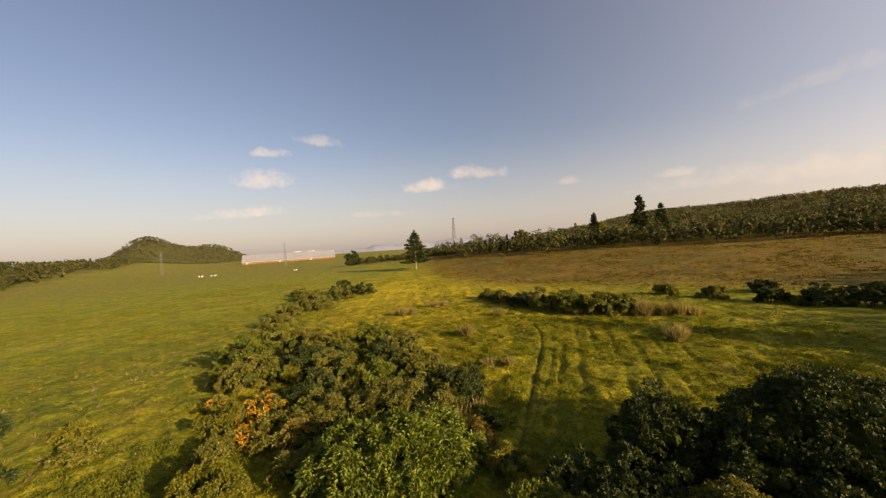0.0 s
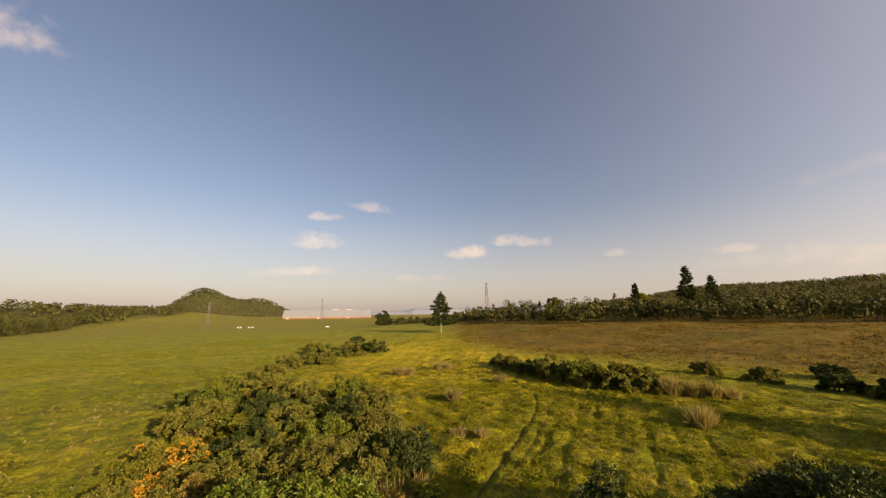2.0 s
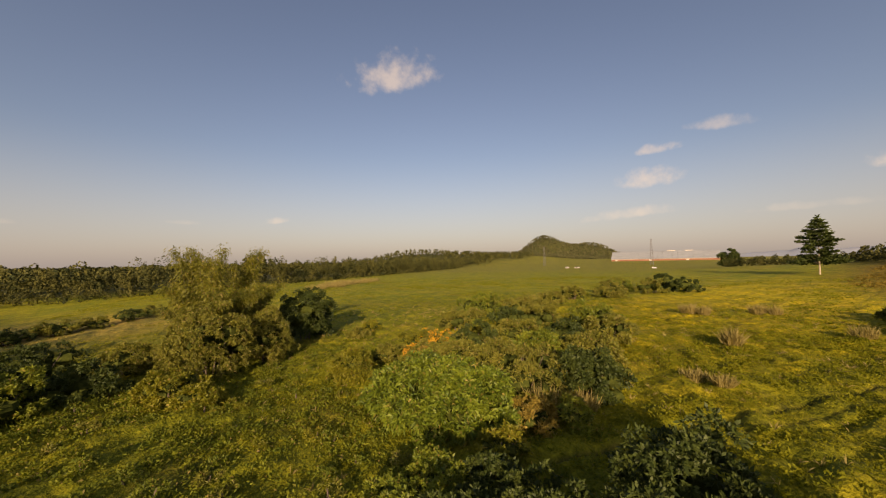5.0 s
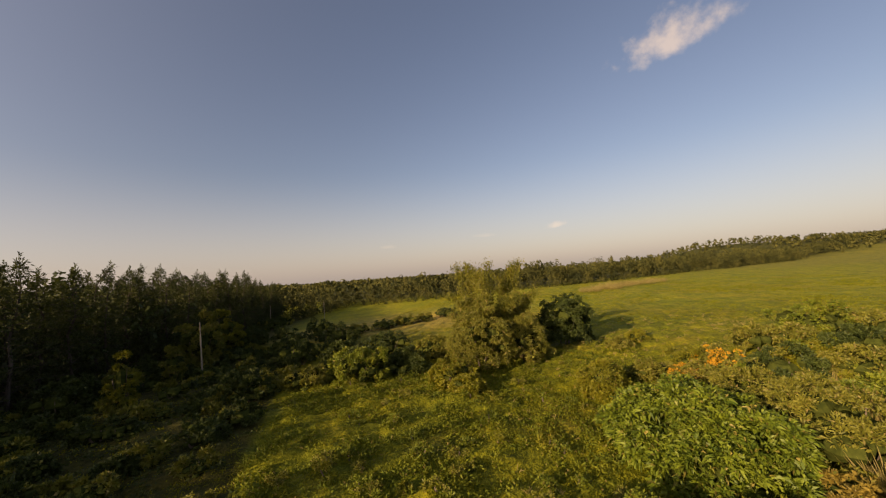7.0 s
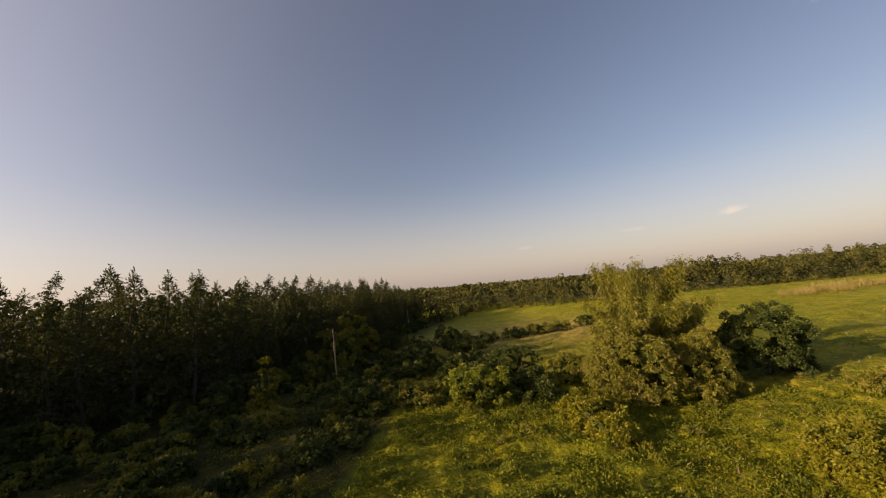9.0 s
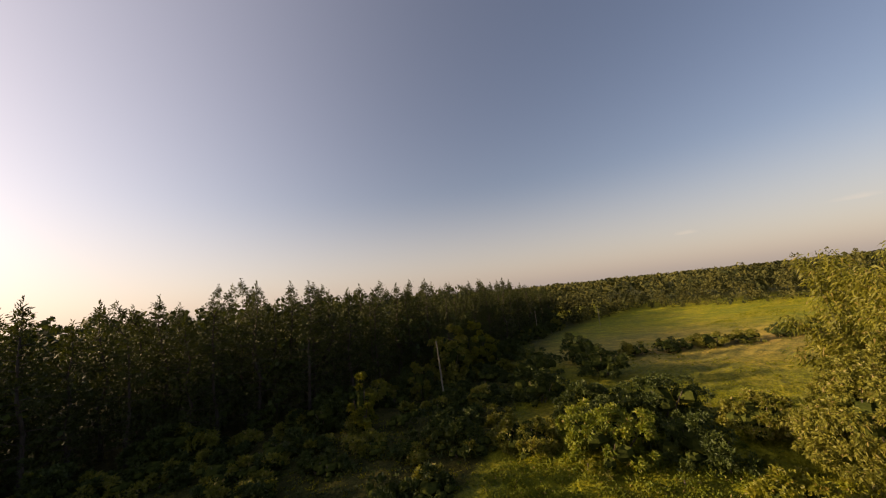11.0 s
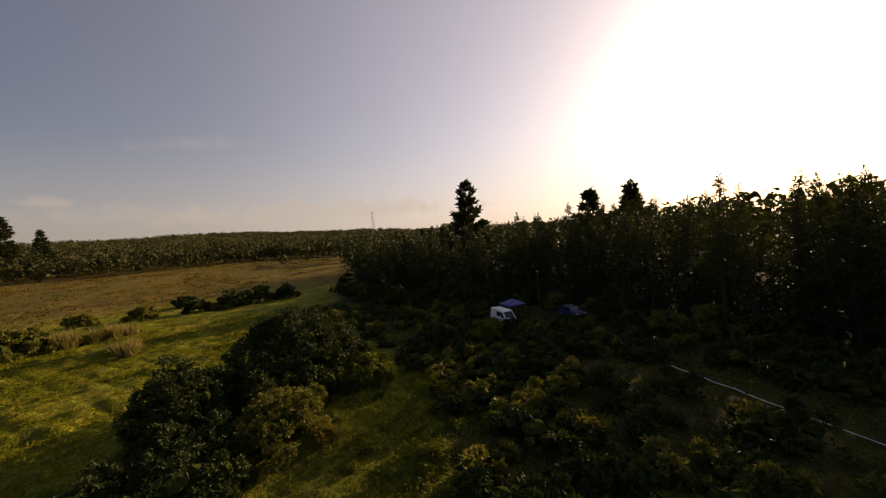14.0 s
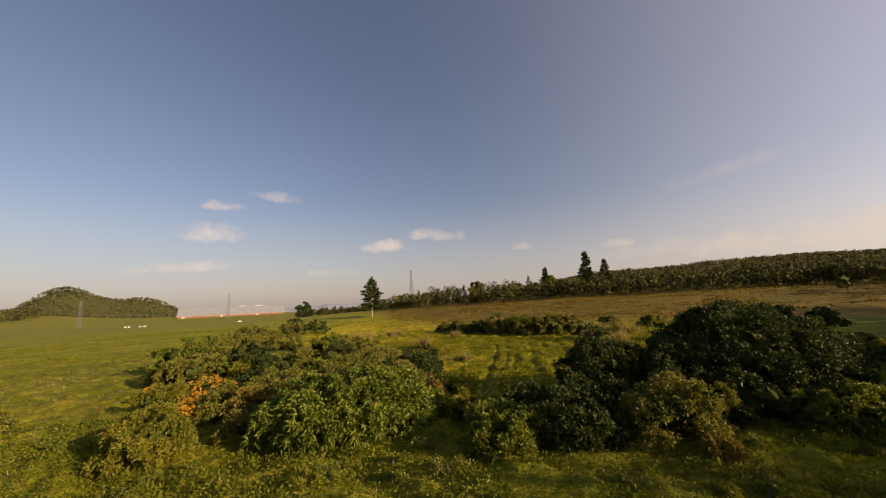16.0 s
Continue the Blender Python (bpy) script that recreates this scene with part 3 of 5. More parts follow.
weed_cover("weed_cover", "low leafy green weeds over the near meadow", 15000, (-36, 32), (-6, 36), lambda x, y: in_shaded_scrub(x, y) < 0.6, LEAF_WEED, 0.50, 0.26, 15, 51)
# dark leaf colour and close growth here deepen the shade before the wood
weed_cover("weed_cover", "dark rank weeds in the shade before the wood", 9000, (-44, 62), (-36, 36), lambda x, y: (in_shaded_scrub(x, y) > 0.4) & (in_wood(x, y) < 0.5) & (near_line(x, y, PIPE) > 1.6), LEAF_DARK, 0.55, 0.30, 12, 53)
weed_cover("grass_tussocks", "lumpy grass tussocks on the trodden meadow", 9000, (0, 62), (30, 84), lambda x, y: x > -100, GRASS, 0.42, 0.30, 12, 55)


# ---- shrubs ----
def shrub(name, label, x, y, lobes, mat, sprigs, per=6, length=0.34, width=0.13, seed=1, stems=5, category="bush", group="", flowers=None, **more):
    """A bush of leafy lobes on short stems, standing at x, y."""
    rng = np.random.default_rng(seed)
    z = land_at(x, y) - 0.05
    ob = thing(name, label, category, pose(x, y, z), group)
    for k in range(stems):
        bm = bmesh.new()
        lx, ly, lz, rx, ry, rz = lobes[k % len(lobes)]
        tx, ty = lx + rng.uniform(-0.4, 0.4) * rx, ly + rng.uniform(-0.4, 0.4) * ry
        pts = [(tx * 0.3, ty * 0.3, -0.15), (tx * 0.6, ty * 0.6, lz * 0.5), (tx, ty, lz + rz * 0.5)]
        tube(bm, pts, (0.10, 0.07, 0.03), 6)
        part("stem", from_bm("stem", bm), BARK, ob)
    crown = part("crown", foliage("crown", lobes, sprigs, per, length, width, rng, **more), mat, ob)
    # second slot: painted shade on the masses inside the crown
    crown.data.materials.append(INNER_SHADE)
    if flowers:
        part("blossom", foliage("blossom", flowers, int(120 * len(flowers)), 5, 0.17, 0.10, rng, clump=0.34, bunch=10, heart=False), FLOWER, ob, "vivid orange flower clusters")
    return ob


def dome(rng, r, h, count, flat=0.8):
    """Lobes for a mounded bush of radius r and height h."""
    out = [(0, 0, h * 0.42, r * 0.72, r * 0.72, h * 0.5)]
    for k in range(count):
        a = 2 * math.pi * (k + rng.uniform(-0.3, 0.3)) / count
        d = r * rng.uniform(0.42, 0.68)
        s = r * rng.uniform(0.28, 0.46)
        out.append((math.cos(a) * d, math.sin(a) * d, h * rng.uniform(0.3, 0.62), s, s, min(s * flat, h * 0.36)))
    for k in range(count):
        a = 2 * math.pi * (k + 0.5 + rng.uniform(-0.3, 0.3)) / count
        s = r * rng.uniform(0.24, 0.36)
        out.append((math.cos(a) * r * 0.7, math.sin(a) * r * 0.7, h * rng.uniform(0.10, 0.2), s, s, h * 0.2))
    for k in range(max(2, count // 3)):
        a = rng.uniform(0, 6.28)
        out.append((math.cos(a) * r * 0.3, math.sin(a) * r * 0.3, h * 0.78, r * 0.26, r * 0.26, h * 0.2))
    return out


def mound(name, label, x, y, r, h, mat, sprigs, seed, count=7, **more):
    return shrub(name, label, x, y, dome(np.random.default_rng(seed + 100), r, h, count), mat, sprigs, seed=seed, **more)


MAIN = "bushes of the central thicket"
shrub("bush", "large bright-green bush with long arching leaves", -5.4, 28.6,
      [(0, 0, 1.4, 4.6, 3.36, 2), (-4.4, -0.64, 1.3, 2.2, 1.76, 1.6), (4.2, -0.48, 1.4, 2.4, 1.85, 1.7), (-2, -2.72, 1.2, 2.1, 1.51, 1.6), (1.6, -2.8, 1.1, 1.9, 1.34, 1.4), (4, -2.4, 0.9, 1.6, 1.18, 1.2),
       (-1.6, 0.32, 3, 1.9, 1.43, 1.1), (1.6, 0.8, 3.2, 1.8, 1.43, 1.2), (-3.6, 1.92, 2.3, 2.1, 1.68, 1.6), (3.8, 2.4, 2.4, 2.1, 1.68, 1.6), (0.2, 2.88, 2.6, 2, 1.6, 1.5), (0.4, -1.44, 2.6, 1.6, 1.26, 1), (-3, -0.96, 2.5, 1.4, 1.18, 0.9), (3.2, 0.64, 2.8, 1.4, 1.18, 0.9), (-5.6, 1.76, 1.1, 1.7, 1.34, 1.3), (5.8, 1.44, 1.2, 1.7, 1.34, 1.4)],
      LEAF_SPRAY, 6200, 7, 0.50, 0.14, 11, 8, group=MAIN, droop=0.35, bunch=13, spread=0.7, lift=0.35, clump=0.62)
mound("bush", "grey-green bush with dry twigs among its leaves", -3.5, 37.0, 5.2, 4.6, LEAF_OLIVE, 4200, 12, 8, group=MAIN, length=0.28, width=0.09)
mound("bush", "dense dark-green rounded bush", 1.2, 40.5, 3.1, 4.4, LEAF_DARK, 2300, 13, 7, group=MAIN, length=0.3, width=0.14)
mound("bush", "grey-green scrubby bush beside orange blossom", -12.0, 37.0, 5.0, 3.8, LEAF_OLIVE, 3600, 14, 8, group=MAIN, length=0.28, width=0.09)
mound("bush", "yellow-green rounded bush alone in the grass", -18.9, 27.0, 2.6, 3.3, LEAF_YELLOW, 3000, 15, 9, group=MAIN, length=0.24, width=0.10)
mound("bush", "low scrubby bush with yellowing leaves", -17.5, 36.0, 3.0, 2.6, LEAF_OLIVE, 1300, 16, 6, group=MAIN)
shrub("flowering_shrub", "shrub covered in vivid orange blossom", -21.6, 40.6, [(0, 0, 1.3, 2.4, 2.2, 1.4), (2.6, -1.4, 1.1, 1.8, 1.7, 1.2), (-2.0, -1.8, 0.9, 1.6, 1.5, 1.0)],
      LEAF_OLIVE, 800, 6, 0.3, 0.12, 17, group=MAIN, flowers=[(0.2, -0.2, 2.0, 1.7, 1.5, 1.0), (2.4, -1.6, 1.7, 1.2, 1.1, 0.8), (-1.8, -1.9, 1.2, 1.1, 1.1, 0.8), (1.2, -1.6, 1.2, 1.4, 1.0, 0.9)])
shrub("flowering_shrub", "small shrub with orange blossom in the grass", -20.4, 35.6, [(0, 0, 0.9, 1.6, 1.5, 1.0), (1.4, 1.0, 0.8, 1.2, 1.2, 1.0)],
      LEAF_OLIVE, 500, 6, 0.28, 0.12, 18, group=MAIN, flowers=[(0, 0, 1.5, 1.2, 1.1, 0.7), (1.4, 1.0, 1.4, 0.8, 0.8, 0.6), (0.4, -1.0, 0.9, 0.9, 0.7, 0.7)])
shrub("flowering_shrub", "low shrub with a few orange flowers", -28.0, 42.5, [(0, 0, 0.6, 1.4, 1.3, 0.8)],
      LEAF_OLIVE, 320, 6, 0.28, 0.12, 19, group=MAIN, flowers=[(0.2, -0.2, 1.0, 0.9, 0.9, 0.5)])
for k, (x, y, r, h) in enumerate([(-31, 56, 5.0, 5.0), (-25, 61, 4.6, 4.6), (-19, 57, 4.2, 4.2), (-13, 62, 4.6, 4.4), (-8, 58, 3.6, 3.4), (-16, 49, 3.6, 3.2), (-10, 47, 3.4, 3.0), (-4, 49, 3.0, 2.8), (-27, 51, 3.2, 3.2)]):
    mound("bush", "mid-green bush in a scrubby row" if k % 2 else "dark-green leafy bush in a scrubby row", x, y, r, h, (LEAF_BRIGHT, LEAF_OLIVE, LEAF_OLIVE)[(k * 2) % 3], 1700, 30 + k, 7, group=MAIN, length=0.36, width=0.14)

for k, (x, y, r, h, mat, words) in enumerate([
        (-24.5, 38.0, 2.6, 2.6, LEAF_YELLOW, "yellow-olive shrub at the thicket's edge"), (-27.5, 47.5, 3.0, 3.0, LEAF_OLIVE, "olive shrub at the thicket's edge"),
        (-16.0, 42.0, 3.2, 4.0, LEAF_DARK, "dense dark-green bush in the thicket"), (-9.5, 52.0, 3.4, 3.6, LEAF_DARK, "dense dark-green bush in the thicket"), (-21.5, 52.5, 3.6, 4.2, LEAF_DARK, "dense dark-green bush in the thicket"),
        (-14.5, 34.0, 2.2, 2.8, LEAF_DRY, "ochre shrub with drying leaves"), (1.6, 33.0, 2.0, 2.2, LEAF_DRY, "ochre shrub with drying leaves"), (-22.5, 33.0, 2.0, 2.2, LEAF_OLIVE, "olive shrub at the thicket's edge"),
        (-31.0, 50.0, 2.4, 2.4, LEAF_YELLOW, "yellow-olive shrub at the thicket's edge"), (4.0, 27.5, 1.8, 1.8, LEAF_YELLOW, "yellow-olive shrub at the thicket's edge")]):
    mound("bush", words, x, y, r, h, mat, int(420 * r), 2500 + k, 7, group=MAIN, stems=3, length=0.3, width=0.11)

# low growth that closes the thicket
fill = np.random.default_rng(55)
for k in range(46):
    t = fill.random()
    x, y = -7.0 - 11.0 * t + fill.normal() * (4.2 + 2.0 * t), 32.0 + 28.0 * t + fill.normal() * 2.0
    if math.hypot(x + 18.9, y - 27) < 4.8 or x < -26:
        continue
    r = fill.uniform(1.3, 2.6)
    mound("bush", "low green scrub filling the thicket", x, y, r, r * fill.uniform(0.75, 1.25), (LEAF_OLIVE, LEAF_BRIGHT, LEAF_YELLOW, LEAF_OLIVE, LEAF_BRIGHT)[k % 5], int(230 * r), 2000 + k, 6, group=MAIN, stems=2, length=0.34, width=0.13)

DARK = "trees and bushes of the dark clump"
shrub("tree", "broad dark-leaved tree with a domed crown", 24.2, 22.6,
      [(0, 0, 4.0, 4.4, 4.4, 3.2), (2.8, -1.5, 3.4, 3.0, 3.0, 2.6), (-2.6, 1.5, 3.4, 3.0, 3.0, 2.6), (0.6, -2.8, 3.0, 3.0, 2.6, 2.4), (2.4, 2.4, 3.6, 2.8, 2.8, 2.6), (-0.6, 0.6, 5.5, 2.2, 2.2, 1.4), (4.2, 0.6, 2.4, 2.4, 2.4, 2.2)],
      LEAF_DARK, 9000, 6, 0.23, 0.11, 41, 7, "tree", DARK)
mound("tree", "small dark-leaved tree with a rounded crown", 14.8, 25.8, 3.1, 5.7, LEAF_DARK, 4600, 42, 7, category="tree", group=DARK, length=0.22, width=0.10)
mound("bush", "low dark-green bush with pale leaf rosettes", 5.6, 21.4, 2.7, 2.4, LEAF_BRIGHT, 3400, 43, 8, group=DARK, length=0.22, width=0.10)
mound("bush", "low dark-green bush with pale leaf rosettes", 9.8, 20.4, 3.0, 3.0, LEAF_DARK, 3400, 44, 8, group=DARK, length=0.22, width=0.10)
mound("bush", "scrubby olive bush beside dry orange fern", 14.8, 18.4, 2.8, 3.2, LEAF_OLIVE, 3000, 45, 7, group=DARK, length=0.22, width=0.09)
mound("bush", "spreading bright-green bush at the clump's edge", 24.4, 15.6, 2.8, 3.0, LEAF_BRIGHT, 3000, 46, 8, group=DARK, length=0.22, width=0.09)
mound("bush", "dark-leaved bush beneath the domed tree", 18.6, 21.6, 2.8, 4.4, LEAF_DARK, 3000, 47, 7, group=DARK, length=0.22, width=0.10)
mound("bush", "low dark-leaved bush in shade", 29.0, 20.0, 2.8, 3.2, LEAF_DARK, 1300, 48, 7, group=DARK)
mound("fern_clump", "clump of dry orange-brown fern", 15.0, 15.4, 0.6, 0.9, LEAF_DRY, 260, 49, 5, category="fern", group=DARK, length=0.34, width=0.09)

for k, (x, y, r, h) in enumerate([(11.0, 23.4, 2.6, 3.2), (19.2, 26.0, 3.0, 4.0), (12.6, 21.8, 2.4, 3.4), (20.8, 19.0, 2.6, 3.2), (28.0, 23.6, 3.0, 4.4), (8.0, 24.0, 2.2, 2.4), (27.4, 17.4, 2.2, 2.2)]):
    mound("bush", "dark-leaved bush filling the clump", x, y, r, h, LEAF_DARK, 1300, 2100 + k, 7, group=DARK, stems=3, length=0.26, width=0.12)

# hedge across the field, and lone bushes beyond it
for k, (x, y, r, h, mat) in enumerate([(13, 110, 2.6, 2.2, LEAF_OLIVE), (15.5, 101, 2.8, 2.8, LEAF_OLIVE), (19.5, 92, 3.2, 3.4, LEAF_DARK), (23.5, 85, 3.4, 4.0, LEAF_OLIVE), (28, 80, 3.6, 4.2, LEAF_BRIGHT), (33, 76.5, 3.4, 3.8, LEAF_OLIVE), (38, 76, 3.0, 3.2, LEAF_OLIVE), (30, 86, 3.2, 3.8, LEAF_OLIVE),
                                       (72, 79, 2.6, 2.4, LEAF_DARK), (77.5, 74, 3.4, 3.4, LEAF_DARK), (83, 69.5, 3.6, 3.8, LEAF_DARK), (89, 65, 3.2, 3.2, LEAF_DARK), (66, 88, 2.8, 2.2, LEAF_OLIVE), (60, 97, 2.6, 1.9, LEAF_OLIVE), (80, 90, 2.6, 2.4, LEAF_DARK)]):
    mound("hedge_bush", "rounded bush in a field hedge" if k < 8 else "dark rounded bush out on the heath", x, y, r * 1.08, h * 1.3, mat, 1100, 60 + k, 6, group="bushes across the field", length=0.42, width=0.19)

for k, (x, y) in enumerate([(14, 105.5), (17.5, 96.5), (21.5, 88.5), (25.8, 82), (30.5, 78), (35.5, 75.5), (41, 75), (26.5, 88), (44, 74), (74.5, 76), (80, 72), (86, 67)]):
    mound("hedge_bush", "low olive scrub between the hedge's bushes", x, y, 2.2, 1.8 + 0.3 * (k % 3), LEAF_OLIVE if k % 3 else LEAF_YELLOW, 360, 75 + k, 6, group="bushes across the field", stems=2, length=0.42, width=0.17)

# scrub on the west side under the bamboo and along the wood
WEST = "scrub along the wood's edge"
for k, (x, y, r, h, mat, n) in enumerate([(-22, -1, 3.8, 3.8, LEAF_BRIGHT, 2600), (-27, -5, 3.8, 3.8, LEAF_DARK, 2200), (-26, 4, 3.4, 3.4, LEAF_DARK, 1600), (-32, -1, 4.0, 4.2, LEAF_DARK, 1500), (-19, -7, 3.0, 2.6, LEAF_OLIVE, 1300), (-34, 6, 3.2, 3.4, LEAF_OLIVE, 1300),
                                          (-21, 10.5, 2.6, 2.6, LEAF_YELLOW, 1600), (-18.5, 13, 2.0, 1.6, LEAF_YELLOW, 1100), (-45, -14, 4, 4.5, LEAF_DARK, 1200), (-52, -22, 4, 5, LEAF_DARK, 1200), (-40, -22, 4, 5, LEAF_DARK, 1200), (-30, -14, 3.4, 4, LEAF_DARK, 1200),
                                          (-15, -12, 3, 2.6, LEAF_DARK, 1200), (-62, -17, 3.0, 2.4, LEAF_OLIVE, 700), (-68, -13, 3.2, 2.2, LEAF_DARK, 700), (-74, -9, 3.4, 2.6, LEAF_OLIVE, 700), (-80, -5, 3.2, 2.2, LEAF_OLIVE, 700), (-87, 0, 3.2, 2.4, LEAF_DARK, 700), (-94, 4, 3.4, 2.4, LEAF_OLIVE, 700), (-58, 26, 2.6, 2.4, LEAF_OLIVE, 800), (-40, 38, 1.8, 1.6, LEAF_YELLOW, 700), (-36, 34, 1.6, 1.4, LEAF_OLIVE, 700)]):
    mound("bush", "tangled green scrub bush at the wood's edge" if mat is not LEAF_YELLOW else "yellow-green leafy bush in the grass", x, y, r, h, mat, n, 90 + k, 7, group=WEST, length=0.30, width=0.12)
mound("tree", "dark rounded tree beside tall bamboo", -42.0, 27.0, 5.4, 8.2, LEAF_DARK, 6200, 120, 9, category="tree", length=0.3, width=0.14)


def straw_clump(x, y, r, h, seed, count=520):
    r, h = r * 0.62, h * 1.1
    rng = np.random.default_rng(seed)
    ob = thing("straw_clump", "tall clump of dry straw-coloured grass", "grass clump", pose(x, y, land_at(x, y) - 0.05), "dry grass clumps")
    a, d = rng.uniform(0, 6.28, count), r * np.sqrt(rng.random(count))
    p = np.stack([np.cos(a) * d, np.sin(a) * d, np.zeros(count)], 1)
    way = unit(np.stack([np.cos(a) * d / r * 0.22, np.sin(a) * d / r * 0.22, np.ones(count)], 1) + rng.normal(size=(count, 3)) * 0.2)
    h = h * rng.uniform(0.35, 1.0, (count, 1))
    part("tuft", quads("tuft", blades(p, way, h, 0.09, rng, 0.1, 0.12)), STRAW, ob)


for k, (x, y, r, h) in enumerate([(35.1, 55.0, 1.5, 3.0), (37.0, 56.6, 1.2, 2.6), (3.6, 65.5, 1.4, 2.4), (-11, 90.5, 2.0, 2.2), (-8.6, 91, 1.4, 2.0), (-3.0, 99.5, 1.8, 2.2), (-0.6, 100, 1.4, 2.0), (12, 82, 1.6, 2.0), (5.5, 50, 1.6, 1.2),
                                  (8, 49, 1.2, 1.0), (41.0, 74, 2.4, 3.6), (35, 78, 1.6, 3.0), (27, 79, 1.4, 2.6), (42.5, 77, 2.2, 3.2), (44, 73, 2.2, 3.2), (46.5, 71.5, 1.8, 3.0), (49, 71, 1.8, 2.6), (40, 80, 2.0, 2.4), (-6, 44, 1.4, 2.2), (0.8, 35.2, 1.6, 2.6), (-8.5, 41.5, 1.6, 2.8), (-14.5, 44.0, 1.4, 2.4), (2.8, 37.4, 1.3, 1.9), (-150, 62, 7, 3), (-160, 74, 8, 3.2), (-172, 88, 8, 3), (-140, 55, 7, 3), (-155, 67, 7, 3.4), (-166, 80, 8, 3.2), (-184, 98, 9, 3.2), (-146, 66, 6, 3), (-34, 20, 1.2, 1.4)]):
    straw_clump(x, y, r, h, 200 + k)


tuss = np.random.default_rng(66)
for k in range(170):
    x, y = tuss.uniform(-30, 30), tuss.uniform(-1, 30)
    if float(near_line(np.array([x]), np.array([y]), LANE)[0]) < 1.2 or math.hypot(x + 6, y - 28) < 6:
        continue
    r = tuss.uniform(0.35, 0.95)
    mound("weed_tussock", "low green weedy tussock in the grass", x, y, r, r * tuss.uniform(0.5, 0.9), (LEAF_BRIGHT, LEAF_OLIVE, LEAF_BRIGHT, LEAF_YELLOW)[k % 4], int(70 * r + 20), 2300 + k, 4, category="weed", group="tussocks in the meadow", stems=1, length=0.22, width=0.07, bunch=14, clump=0.3, heart=False)


# ---- bamboo ----
def bamboo(x, y):
    rng = np.random.default_rng(7)
    ob = thing("bamboo_clump", "tall feathery yellow-green bamboo clump", "bamboo", pose(x, y, land_at(x, y) - 0.05))
    pts, dirs = [], []
    for k in range(54):
        a, d = rng.uniform(0, 6.28), 3.6 * math.sqrt(rng.random())
        h, lean = (rng.uniform(7.0, 12.0), rng.uniform(2.0, 5.0)) if k > 14 else (rng.uniform(14.0, 17.4), rng.uniform(1.0, 3.6))
        bx, by = math.cos(a) * d, math.sin(a) * d
        bm = bmesh.new()
        line, rad = [], []
        for s in range(9):
            t = s / 8
            out = lean * t ** 2.2
            line.append((bx + math.cos(a) * out, by + math.sin(a) * out, h * (t - 0.13 * t ** 4) - 0.1))
            rad.append(0.055 * (1 - 0.8 * t) + 0.006)
        tube(bm, line, rad, 5)
        part("cane", from_bm("cane", bm), CANE, ob)
        for s in range(190):
            t = rng.uniform(0.2, 1.0)
            q = np.array([np.interp(t * 8, range(9), [p[i] for p in line]) for i in range(3)])
            for _ in range(5):
                pts.append(q + rng.normal(scale=0.36, size=3))
                dirs.append((math.cos(a) * 0.6 + rng.normal() * 0.8, math.sin(a) * 0.6 + rng.normal() * 0.8, rng.normal() * 0.5 - 0.25))
    mesh = quads("foliage", blades(np.array(pts), unit(np.array(dirs)), 0.50, 0.12, rng, 0.1, 0.4))
    part("foliage", mesh, LEAF_BAMBOO, ob)


bamboo(-38.0, 15.0)
mound("bush", "dense olive bush at the foot of the bamboo", -29.8, 13.8, 5.0, 8.2, LEAF_OLIVE, 8200, 130, 9, length=0.28, width=0.10, droop=0.3)
mound("bush", "dense olive bush at the foot of the bamboo", -33.0, 19.8, 4.2, 7.0, LEAF_OLIVE, 5600, 131, 9, length=0.28, width=0.10, droop=0.3)


